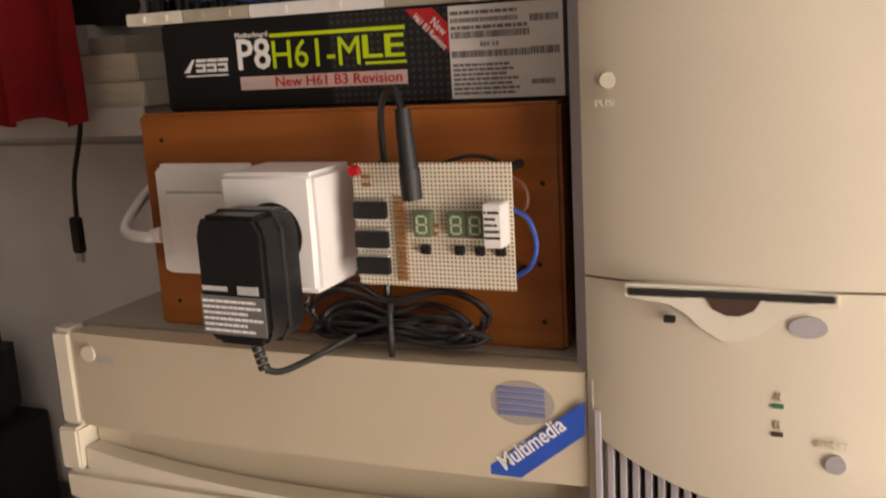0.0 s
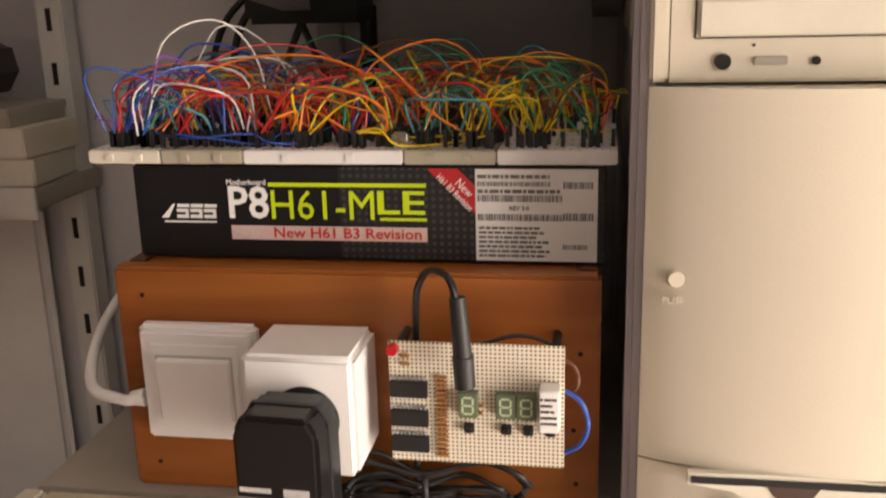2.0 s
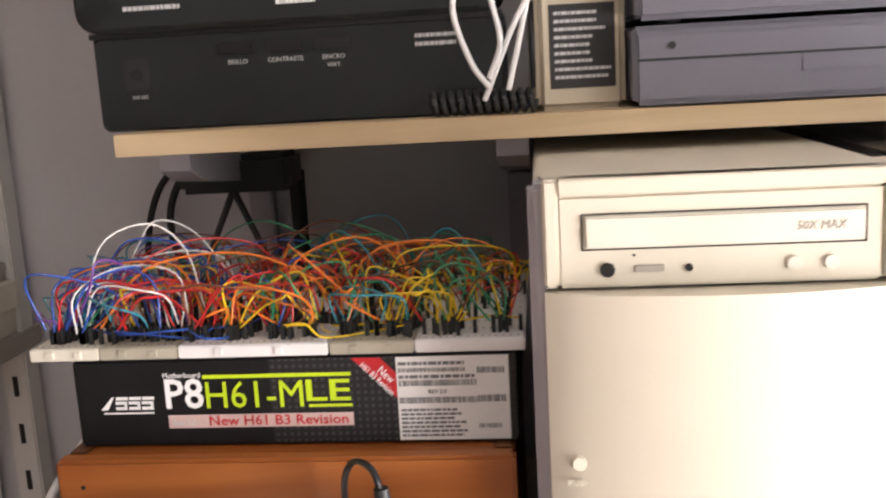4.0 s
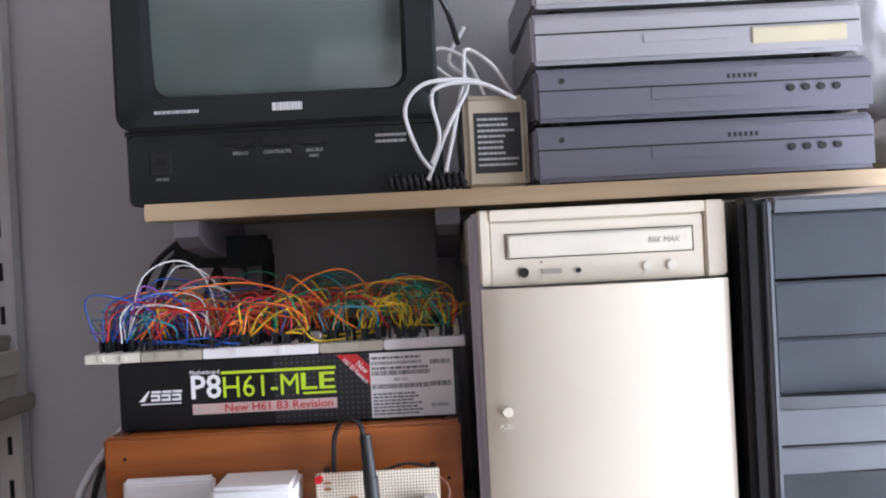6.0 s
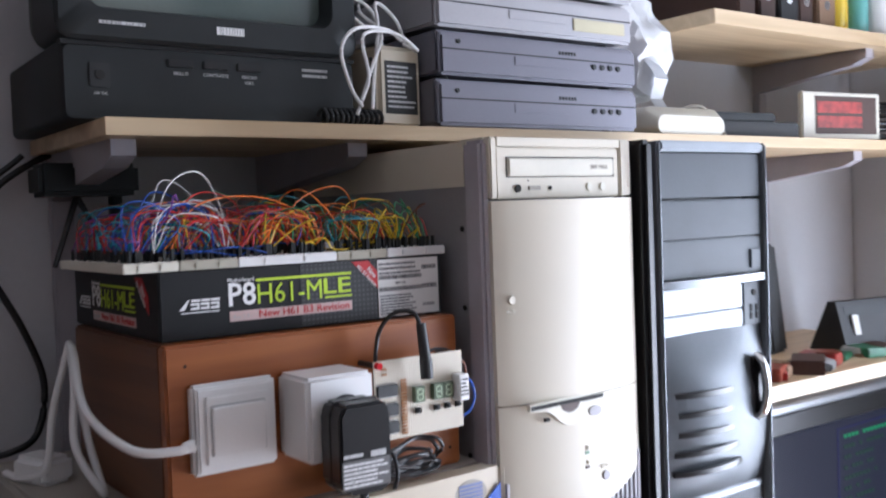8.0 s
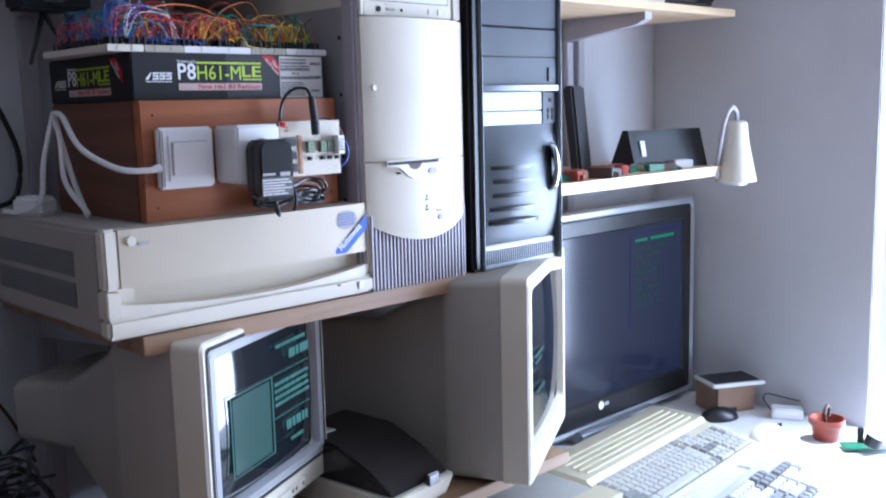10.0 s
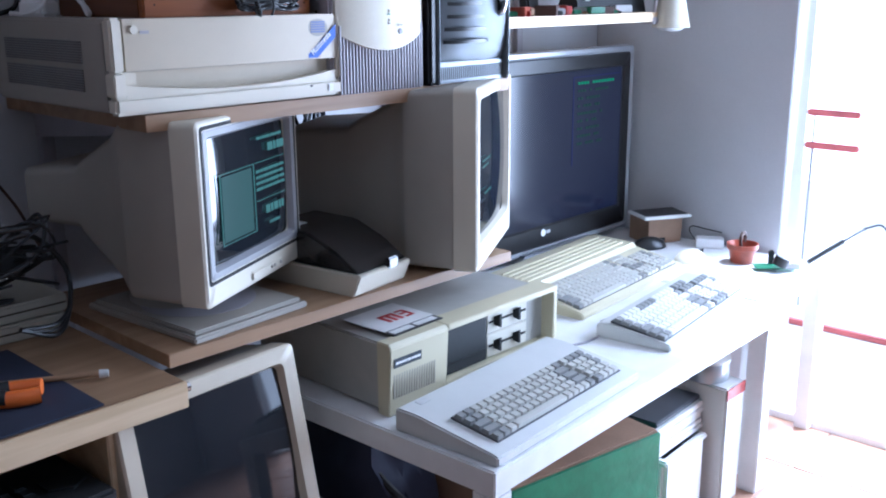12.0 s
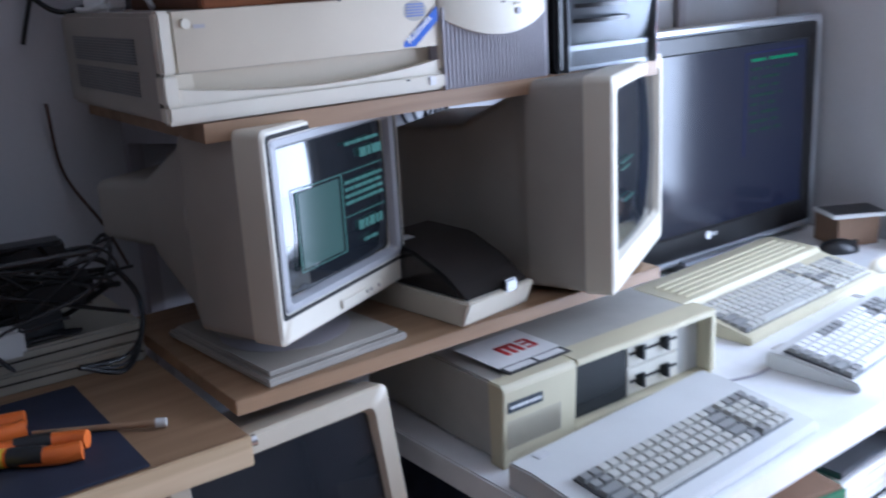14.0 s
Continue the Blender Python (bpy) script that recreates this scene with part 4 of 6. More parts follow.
part("jack", cyl(bmesh.new(), (0.804, -0.0795, 0.308), (0.804, -0.077, 0.308), 0.004, n=14), "hole", pp)


def bulge(z0, z1, depth, n=12):
    bm = bmesh.new()
    rows = []
    for j in range(n + 1):
        f = j / n
        z = z0 + (z1 - z0) * f
        out = depth * math.sin(math.pi * min(0.93, f * 0.93 + 0.03)) ** 0.6
        row = []
        for i in range(17):
            s = i / 16
            row.append(bm.verts.new((0.614 + 0.208 * s, -0.066 - out * (1 - 0.5 * (2 * s - 1) ** 2), z)))
        rows.append(row)
    for a, b in zip(rows, rows[1:]):
        for i in range(16):
            bm.faces.new((a[i], a[i + 1], b[i + 1], b[i]))
    bmesh.ops.solidify(bm, geom=bm.faces[:], thickness=0.006)
    bmesh.ops.recalc_face_normals(bm, faces=bm.faces)
    return bm


dr = part("rounded_door", bulge(0.048, 0.264, 0.034), "bt_silver", bt, round_=True)
for z in (0.085, 0.11, 0.135, 0.16, 0.185):
    part("slit", bowed(bmesh.new(), 0.625, 0.768 - 0.1 * abs(z - 0.135), z, z + 0.007, -0.0845, 0.0175, 0.004, 12), "black", dr, round_=True)
part("clip", tube(bmesh.new(), [(0.786, -0.09, 0.225), (0.787, -0.102, 0.215), (0.788, -0.107, 0.18), (0.787, -0.102, 0.15), (0.786, -0.09, 0.142)], 0.006, 10), "chrome", dr, round_=True)
part("clip_slot", bx(0.776, 0.797, -0.0985, -0.085, 0.14, 0.228, 0.006), "black", dr)
part("foot_panel", bx(0.613, 0.823, -0.075, -0.046, 0.004, 0.047, 0.002), "bt_silver", bt)
gv = bmesh.new()
for i in range(34):
    x = 0.618 + i * 0.006
    box(gv, x, x + 0.003, -0.0757, -0.0745, 0.012, 0.038, 0)
part("foot_grille", gv, "hole", bt)
part("red_edge", bx(0.831, 0.841, -0.077, -0.03, 0.003, 0.24, 0.002), "red", bt, "red plastic strip")


# ---- shared builders for screens and keyboards ----
def loft(bm, secs, r=0.012, n=4):
    """A skin through rounded rectangles: (y, x0, x1, z0, z1) from front to back."""
    rings = []
    for y, x0, x1, z0, z1 in secs:
        ring = []
        for cx, cz, a0 in ((x1 - r, z1 - r, 0), (x0 + r, z1 - r, 90), (x0 + r, z0 + r, 180), (x1 - r, z0 + r, 270)):
            for k in range(n + 1):
                a = radians(a0 + 90 * k / n)
                ring.append(bm.verts.new((cx + r * math.cos(a), y, cz + r * math.sin(a))))
        rings.append(ring)
    c = len(rings[0])
    for a, b in zip(rings, rings[1:]):
        for k in range(c):
            bm.faces.new((a[k], a[(k + 1) % c], b[(k + 1) % c], b[k]))
    bm.faces.new(rings[0])
    bm.faces.new(rings[-1][::-1])
    bmesh.ops.recalc_face_normals(bm, faces=bm.faces)
    return bm


def ring_frame(bm, o, i, y0, y1, yi, r=0.012, n=4):
    """A bezel: outer rectangle o and inner rectangle i (x0, x1, z0, z1), front at y0, back at y1, sloping to yi inside."""
    def rr(q, y, rad):
        x0, x1, z0, z1 = q
        return [bm.verts.new((cx + rad * math.cos(radians(a0 + 90 * k / n)), y, cz + rad * math.sin(radians(a0 + 90 * k / n)))) for cx, cz, a0 in ((x1 - rad, z1 - rad, 0), (x0 + rad, z1 - rad, 90), (x0 + rad, z0 + rad, 180), (x1 - rad, z0 + rad, 270)) for k in range(n + 1)]
    e = 0.004
    rs = [rr(o, y1, r), rr(o, y0 + e, r), rr((o[0] + e, o[1] - e, o[2] + e, o[3] - e), y0, r), rr((i[0] - 0.006, i[1] + 0.006, i[2] - 0.006, i[3] + 0.006), y0, r), rr(i, yi, r)]
    c = len(rs[0])
    for a, b in zip(rs, rs[1:]):
        for k in range(c):
            bm.faces.new((a[k], a[(k + 1) % c], b[(k + 1) % c], b[k]))
    bmesh.ops.recalc_face_normals(bm, faces=bm.faces)
    for f in bm.faces:
        f.normal_update()
    return bm


def dome(bm, x0, x1, z0, z1, y, rise, n=14):
    """A slightly bulging screen that faces -y."""
    g = [[bm.verts.new((x0 + (x1 - x0) * i / n, y - rise * (1 - (2 * i / n - 1) ** 2 * 0.5 - (2 * j / n - 1) ** 2 * 0.5), z0 + (z1 - z0) * j / n)) for i in range(n + 1)] for j in range(n + 1)]
    for j in range(n):
        for i in range(n):
            bm.faces.new((g[j][i], g[j][i + 1], g[j + 1][i + 1], g[j + 1][i]))
    return bm


def crt(label, m, w, h, d, material, glass, rim=(0.026, 0.026, 0.045, 0.026), back=(0.16, 0.86, 0.55), screen_mat=None):
    t = thing("crt_monitor", label, "monitor", m)
    l, r, b, u = rim
    inner = (-w / 2 + l, w / 2 - r, b, h - u)
    part("bezel", ring_frame(bmesh.new(), (-w / 2, w / 2, 0, h), inner, 0.0, 0.05, 0.014), material, t, round_=True)
    b0, b1, k = back
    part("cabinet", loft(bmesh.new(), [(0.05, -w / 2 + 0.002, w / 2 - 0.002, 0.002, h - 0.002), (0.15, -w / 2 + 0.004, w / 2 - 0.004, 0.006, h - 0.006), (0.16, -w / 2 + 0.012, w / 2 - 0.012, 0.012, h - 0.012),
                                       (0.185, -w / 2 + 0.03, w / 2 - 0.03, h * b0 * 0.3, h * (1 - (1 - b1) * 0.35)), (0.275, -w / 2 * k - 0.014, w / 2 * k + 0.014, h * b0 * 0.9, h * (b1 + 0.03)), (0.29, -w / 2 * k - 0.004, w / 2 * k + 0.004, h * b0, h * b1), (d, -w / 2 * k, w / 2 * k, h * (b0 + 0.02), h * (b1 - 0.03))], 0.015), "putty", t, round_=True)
    s = part("screen", dome(bmesh.new(), inner[0] - 0.004, inner[1] + 0.004, inner[2] - 0.004, inner[3] + 0.004, 0.017, 0.012), screen_mat or glass, t, "dark glass picture tube", round_=True)
    return t, inner, s


# ---- monitors and what stands with them on the brown board ----
YAW = Matrix.Rotation(radians(26), 4, "Z")
W1, H1 = 0.358, 0.312
m1, in1, s1 = crt("beige tube monitor switched on, on a flat tilt base", Matrix.Translation((0.012, -0.12, 0.874)) @ YAW @ Matrix.Translation((W1 / 2, 0, 0)), W1, H1, 0.40, "beige2", "crt", (0.034, 0.034, 0.062, 0.032), (0.34, 0.70, 0.6))
part("inner_bezel", ring_frame(bmesh.new(), (in1[0] - 0.021, in1[1] + 0.021, in1[2] - 0.019, in1[3] + 0.019), (in1[0] + 0.001, in1[1] - 0.001, in1[2] + 0.001, in1[3] - 0.001), -0.0012, 0.010, 0.010, 0.006), "bezel_grey", m1, "grey frame round the picture tube", round_=True)
part("bezel_gap", ring_frame(bmesh.new(), (in1[0] - 0.0235, in1[1] + 0.0235, in1[2] - 0.0215, in1[3] + 0.0215), (in1[0] - 0.020, in1[1] + 0.020, in1[2] - 0.018, in1[3] + 0.018), -0.0006, 0.004, 0.002, 0.007), "hole", m1)
sx0, sx1, sz0, sz1 = in1
rs_ = random.Random(5)
for a, b, z, hgt in ((0.58, 0.9, 0.90, 0.006), (0.72, 0.92, 0.81, 0.018), (0.55, 0.92, 0.63, 0.006), (0.55, 0.92, 0.58, 0.006), (0.55, 0.92, 0.53, 0.006), (0.55, 0.92, 0.48, 0.006), (0.66, 0.9, 0.29, 0.018), (0.7, 0.84, 0.17, 0.006)):
    tx = bmesh.new()
    x, zc, k = sx0 + a * (sx1 - sx0), sz0 + z * (sz1 - sz0), hgt / 0.006
    while x < sx0 + b * (sx1 - sx0):
        w = rs_.choice((0.002, 0.0028, 0.0034)) * (1 if k < 2 else 2)
        box(tx, x, x + w, 0.0015, 0.0032, zc - hgt * 0.4, zc + hgt * 0.4, 0)
        x += w + rs_.choice((0.0012, 0.0012, 0.004)) * (1 if k < 2 else 1.5)
    tagged(part("text_line", tx, "crt_text", s1, "glowing green line of text"), kind="stuff")
fl = bmesh.new()
for q in ((0.12, 0.53, 0.14, 0.145), (0.12, 0.53, 0.70, 0.705), (0.12, 0.125, 0.14, 0.7), (0.525, 0.53, 0.14, 0.7), (0.55, 0.94, 0.70, 0.704), (0.55, 0.94, 0.38, 0.384)):
    box(fl, sx0 + q[0] * (sx1 - sx0), sx0 + q[1] * (sx1 - sx0), 0.003, 0.0042, sz0 + q[2] * (sz1 - sz0), sz0 + q[3] * (sz1 - sz0), 0)
part("screen_frames", fl, "crt_text", s1)
part("screen_window", bx(sx0 + 0.14 * (sx1 - sx0), sx0 + 0.50 * (sx1 - sx0), 0.0036, 0.0044, sz0 + 0.16 * (sz1 - sz0), sz0 + 0.68 * (sz1 - sz0), 0), "crt_on", s1)
part("control_flap", bx(-0.03, 0.09, -0.004, 0.004, 0.008, 0.026, 0.003), "beige2", m1)
for x in (0.04, 0.052, 0.075):
    part("control_button", bx(x, x + 0.006, -0.006, -0.003, 0.014, 0.02, 0.001), "putty", m1)
part("pedestal", cyl(bmesh.new(), (0, 0.16, -0.034), (0, 0.16, 0.004), 0.10, 0.08, 36), "putty", m1, round_=True)
bs = thing("monitor_base", "flat grey-beige plastic base under a monitor", "stand", pose(0.10, 0.05, 0.82, 0, 0, 5))
part("plate", bx(-0.128, 0.128, -0.155, 0.16, 0, 0.012, 0.003), "putty", bs)
part("raised_plate", bx(-0.120, 0.120, -0.145, 0.15, 0.012, 0.019, 0.003), "putty", bs)
part("turntable", cyl(bmesh.new(), (0, 0, 0.019), (0, 0, 0.0196), 0.105, n=40), "lilac", bs)

W2, H2 = 0.40, 0.375
m2, in2, s2 = crt("large beige tube monitor turned away from the wall", Matrix.Translation((0.598, -0.198, 0.826)) @ Matrix.Rotation(radians(30), 4, "Z") @ Matrix.Translation((W2 / 2, 0, 0)), W2, H2, 0.44, "beige2", "crt", (0.03, 0.03, 0.06, 0.03), (0.1, 0.76, 0.72))
for a, b, z in ((0.03, 0.11, 0.16), (0.03, 0.085, 0.148), (0.05, 0.12, 0.09)):
    t2 = bmesh.new()
    x = in2[0] + a
    while x < in2[0] + b:
        box(t2, x, x + 0.004, -0.0005, 0.0012, in2[2] + z, in2[2] + z + 0.003, 0)
        x += 0.006
    tagged(part("text_line", t2, "crt_text", s2), kind="stuff")
part("foot", loft(bmesh.new(), [(-0.006 + 0.03, -0.14, 0.14, -0.006, 0.004), (0.3, -0.1, 0.1, -0.006, 0.03)], 0.002), "putty", m2)

lean = Matrix.Translation((-0.008, -0.212, 0.452)) @ Matrix.Rotation(radians(4), 4, "Z") @ Matrix.Rotation(radians(-11), 4, "X")
m3, in3, s3 = crt("switched-off beige tube monitor leaning back under the board", lean, 0.365, 0.335, 0.36, "beige", "crt", (0.036, 0.036, 0.045, 0.034))
part("power_light", cyl(bmesh.new(), (0.155, -0.003, 0.02), (0.155, 0.004, 0.02), 0.003, n=12), "ink", m3)
cab = thing("cabinet", "dark low cabinet in the shade under the monitors", "cabinet", pose(0, 0, 0))
part("body", bx(-0.17, 0.22, -0.2, 0.35, FZ, 0.40, 0.004), "charcoal", cab)
part("top", bx(-0.2, 0.23, -0.24, 0.36, 0.40, 0.447, 0.003), "charcoal", cab)

fb = thing("disk_box", "beige floppy disk box with a smoked brown lid", "box", pose(0.395, 0.012, 0.82, 0, 0, 8))
ty = bmesh.new()
extrude_profile(ty, [(-0.118, 0.0), (0.13, 0.0), (0.13, 0.045), (-0.138, 0.045)], 0, -0.08, 0.08)
bmesh.ops.bevel(ty, geom=list(ty.edges), offset=0.003, segments=2, affect="EDGES")
part("tray", ty, "beige2", fb, round_=True)
lid = extrude_profile(bmesh.new(), [(-0.130, 0.0455), (-0.075, 0.082), (0.0, 0.112), (0.118, 0.115), (0.126, 0.108), (0.126, 0.0455)], 0, -0.077, 0.077)
bmesh.ops.bevel(lid, geom=list(lid.edges), offset=0.005, segments=2, affect="EDGES")
ld = part("lid", lid, "smoke", fb, "smoked translucent lid", round_=True)
part("label", bx(-0.05, -0.02, 0.05, 0.07, 0.1125, 0.1145, 0), "paper", ld)
part("catch", bx(0.005, 0.035, -0.140, -0.126, 0.040, 0.062, 0.003), "smoke", ld)

# ---- old desktop computer with disk drives ----
XZ = 0.605
M["pale_steel"] = mat("pale_painted_steel", (0.45, 0.44, 0.40), 0.45, var=0.05)
xt = thing("old_desktop_computer", "yellowed old desktop computer with two disk drives", "computer", pose(0, 0, XZ))
part("lid", bx(0.334, 0.832, -0.19, 0.2, 0.004, 0.140, 0.004), "pale_steel", xt)
fz = bmesh.new()
extrude_profile(fz, [(-0.185, 0.0), (-0.216, 0.0), (-0.224, 0.138), (-0.218, 0.146), (-0.185, 0.146)], 0, 0.325, 0.484)
bmesh.ops.bevel(fz, geom=[e for e in fz.edges], offset=0.002, segments=2, affect="EDGES")
part("front_bezel", fz, "yellowed", xt, round_=True)
for a, b, z0, z1 in ((0.484, 0.84, 0.134, 0.146), (0.484, 0.84, 0.0, 0.024), (0.826, 0.84, 0.024, 0.134)):
    part("front_rail", bx(a, b, -0.2235 if z0 > 0.02 else -0.217, -0.165, z0, z1, 0.002), "yellowed", xt)
part("drive_bay", bx(0.484, 0.826, -0.172, -0.166, 0.02, 0.136, 0), "yellowed", xt)
part("drive_blank", bx(0.486, 0.628, -0.200, -0.172, 0.026, 0.132, 0.003), "charcoal", xt, "black drive blank")
part("drive_seam", bx(0.490, 0.624, -0.2012, -0.1995, 0.048, 0.0505, 0), "black", xt)
for k, z0 in enumerate((0.027, 0.080)):
    dv = part("disk_drive", bx(0.631, 0.766, -0.196, -0.172, z0, z0 + 0.050, 0.002), "cream", xt, "beige half-height disk drive")
    part("slot", bx(0.637, 0.760, -0.1975, -0.1955, z0 + 0.022, z0 + 0.027, 0), "hole", dv)
    for cx in (0.664, 0.728):
        part("lever", loft(bmesh.new(), [(-0.207, cx - 0.003, cx + 0.003, z0 + 0.010, z0 + 0.040), (-0.196, cx - 0.011, cx + 0.011, z0 + 0.016, z0 + 0.034)], 0.002), "charcoal", dv)
bd = part("badge", bx(0.334, 0.408, -0.2236, -0.2195, 0.098, 0.118, 0.001), "steel_blue", xt, "dark name badge")
part("badge_mark", bars(bmesh.new(), 0.339, 0.404, 0.101, 0.114, -0.2238, 1, 1, 5, 0.35), "white_print", bd)
for i in range(17):
    part("vent_slot", bx(0.335 + i * 0.0068, 0.3385 + i * 0.0068, -0.2210, -0.2175, 0.036, 0.084, 0), "greywhite", xt)

fd = thing("floppy_disk_sleeve", "white paper floppy sleeve with a red mark", "disk sleeve", pose(0.432, -0.118, XZ + 0.1465, 0, 0, 2))
part("disk", bx(-0.07, 0.07, -0.073, -0.02, 0, 0.0015, 0), "ink", fd)
slv = part("sleeve", bx(-0.07, 0.07, -0.045, 0.068, 0.0017, 0.003, 0), "paper", fd)
part("disk_label", bx(-0.062, -0.004, -0.066, -0.049, 0.0017, 0.0021, 0), "paper", fd)
part("disk_label", bx(0.004, 0.062, -0.066, -0.049, 0.0017, 0.0021, 0), "paper", fd)
rm = bmesh.new()
for x in (-0.022, -0.006, 0.010):
    box(rm, x, x + 0.009, -0.016, 0.022, 0.0031, 0.0035, 0)
box(rm, -0.022, 0.019, 0.015, 0.024, 0.0031, 0.0035, 0)
for y in (-0.016, 0.001, 0.017):
    box(rm, 0.026, 0.048, y, y + 0.007, 0.0031, 0.0035, 0)
box(rm, 0.042, 0.050, -0.014, 0.022, 0.0031, 0.0035, 0)
part("red_mark", rm, "red_print", slv)

CAPS = {}


def keycap(w, dpt, hgt):
    k = (round(w, 4), round(dpt, 4))
    if k not in CAPS:
        bm = bmesh.new()
        loft(bm, [(0.0, -w / 2, w / 2, -dpt / 2, dpt / 2), (hgt, -w / 2 + 0.002, w / 2 - 0.002, -dpt / 2 + 0.0015, dpt / 2 - 0.003)], 0.0012, 1)
        bm.transform(Matrix.Rotation(radians(90), 4, "X") @ Matrix.Scale(-1, 4, (0, 0, 1)))
        bmesh.ops.recalc_face_normals(bm, faces=bm.faces)
        me = bpy.data.meshes.new("key")
        bm.to_mesh(me)
        bm.free()
        CAPS[k] = me
    return CAPS[k]


def keyboard(label, m, w, d, blocks, front, back, material, keymat, darkmat, well=None, y_keys=(0.018, 0.15), pitch=0.0188, shell=None):
    """blocks: (first x, columns, rows, set of dark (row, column)). Front and back are the heights of the sloping top."""
    kb = thing("keyboard" if shell is None else "home_computer", label, "keyboard" if shell is None else "computer", m)
    sh = shell or [(0, 0), (0, front), (0.012, front + 0.004), (d - 0.05, back), (d - 0.004, back), (d, back - 0.006), (d, 0)]
    bm = extrude_profile(bmesh.new(), sh, 0, -w / 2, w / 2)
    bmesh.ops.bevel(bm, geom=list(bm.edges), offset=0.003, segments=2, affect="EDGES")
    part("shell", bm, material, kb, round_=True)
    slope = math.atan2(back - front, d - 0.06)
    for x0, cols, rows, darks in blocks:
        wl = bx(x0 - 0.002, x0 + cols * pitch + 0.002, y_keys[0] - 0.002, y_keys[0] + rows * pitch + 0.002, -0.003, 0.0012, 0)
        for v in wl.verts:
            v.co.z += front + 0.004 + (v.co.y - 0.012) * math.tan(slope)
        part("key_well", wl, "key_gap", kb)
        for r in range(rows):
            c = 0
            while c < cols:
                span = 1
                if cols > 10 and r == 0 and c == 3:
                    span = 8
                elif cols > 10 and r in (1, 2) and c == 0:
                    span = 2
                elif cols > 10 and r in (1, 2, 3) and c == cols - 2:
                    span = 2
                me = keycap(pitch * span - 0.0016, pitch - 0.0016, 0.009)
                key = new("key", me)
                if not me.materials:
                    me.materials.append(None)
                key.material_slots[0].link = "OBJECT"
                key.material_slots[0].material = M[darkmat if (r, c) in darks else keymat]
                key.parent = kb
                y = y_keys[0] + (r + 0.5) * pitch
                key.matrix_local = Matrix.Translation((x0 + (c + span / 2) * pitch, y, front + 0.004 + (y - 0.012) * math.tan(slope))) @ Matrix.Rotation(slope, 4, "X")
                c += span
    return kb


M["pale_grey"] = mat("pale_grey_plastic", (0.62, 0.62, 0.60), 0.5, var=0.04, scale=6)
k1 = keyboard("grey-beige keyboard with a deep sloping case", pose(0.555, -0.482, XZ, 0, 0, 3.5), 0.49, 0.235, [(-0.205, 16, 5, {(r, c) for r in range(5) for c in (0, 1, 15)} | {(1, 14), (2, 14), (3, 14)}), (-0.205 + 16.4 * 0.0204, 4, 5, {(0, 0), (4, 1), (4, 2), (4, 3), (3, 3), (2, 3)})], 0.018, 0.045, "pale_grey", "key", "key_dark", y_keys=(0.03, 0.15), pitch=0.0204)
part("maker_badge", bx(-0.205, -0.178, 0.205, 0.222, 0.0445, 0.0462, 0.0005), "pale_print", k1)
dk = {(r, c) for r in range(6) for c in (0,)} | {(5, 5), (5, 6), (5, 7), (5, 8), (4, 13), (3, 13), (2, 12), (1, 12), (0, 1), (0, 12)}
k2 = keyboard("white keyboard with pale and grey keys", pose(1.236, -0.402, XZ, 0, 0, 6.9), 0.515, 0.185, [(-0.245, 14, 6, dk), (-0.245 + 14.5 * 0.0218, 3, 6, {(r, c) for r in (4, 5) for c in range(3)} | {(0, 0), (0, 1), (0, 2)}), (-0.245 + 18.0 * 0.0218, 4, 5, {(4, c) for c in range(4)} | {(3, 3)})], 0.014, 0.034, "pale_grey", "white", "key_dark", y_keys=(0.02, 0.15), pitch=0.0218)
amz = [(0, 0), (0, 0.014), (0.012, 0.018), (0.16, 0.045), (0.165, 0.055), (0.30, 0.06), (0.325, 0.05), (0.33, 0.0)]
k3 = keyboard("yellowed home computer with a built-in keyboard", pose(1.312, -0.143, XZ, 0, 0, 4.5), 0.57, 0.33, [(-0.268, 16, 6, {(r, 0) for r in range(6)} | {(r, 15) for r in range(6)}), (-0.268 + 16.4 * 0.0222, 3, 6, {(2, 0), (2, 1), (2, 2), (3, 0)}), (-0.268 + 19.8 * 0.0222, 4, 5, {(4, 3), (3, 3)})], 0.014, 0.052, "yellowed", "key", "key_dark", y_keys=(0.022, 0.15), pitch=0.0222, shell=amz)
rb = bmesh.new()
for i in range(5):
    box(rb, -0.25, 0.25, 0.185 + i * 0.02, 0.192 + i * 0.02, 0.056 + i * 0.0007, 0.0605 + i * 0.0007, 0.001)
part("vent_ribs", rb, "yellowed", k3)
kc = thing("keyboard_cable", "thin grey keyboard cable across the desk", "cable", pose(0, 0, XZ))
part("lead", tube(bmesh.new(), [(0.84, -0.24, 0.003), (0.92, -0.26, 0.003), (1.0, -0.25, 0.004), (1.06, -0.22, 0.006), (1.12, -0.205, 0.004), (1.26, -0.215, 0.004), (1.36, -0.22, 0.004)], 0.0025, 8), "lilac", kc, round_=True)
part("plug", bx(1.03, 1.07, -0.235, -0.21, 0, 0.012, 0.003), "putty", kc)

# ---- flat television ----
tv = thing("television", "flat television with a dark glossy screen and silver frame", "television", pose(-0.050, 0.262, XZ, 0, 0, 0))
part("housing", bx(1.115, 1.925, 0.012, 0.085, 0.03, 0.606, 0.012, 3), "black", tv, round_=True)
part("silver_rim", ring_frame(bmesh.new(), (1.108, 1.931, 0.022, 0.612), (1.122, 1.917, 0.036, 0.592), -0.004, 0.04, 0.002, 0.016), "silver", tv, round_=True)
part("bezel", ring_frame(bmesh.new(), (1.122, 1.917, 0.036, 0.592), (1.162, 1.876, 0.100, 0.546), 0.0, 0.03, 0.008, 0.006), "black", tv, round_=True)
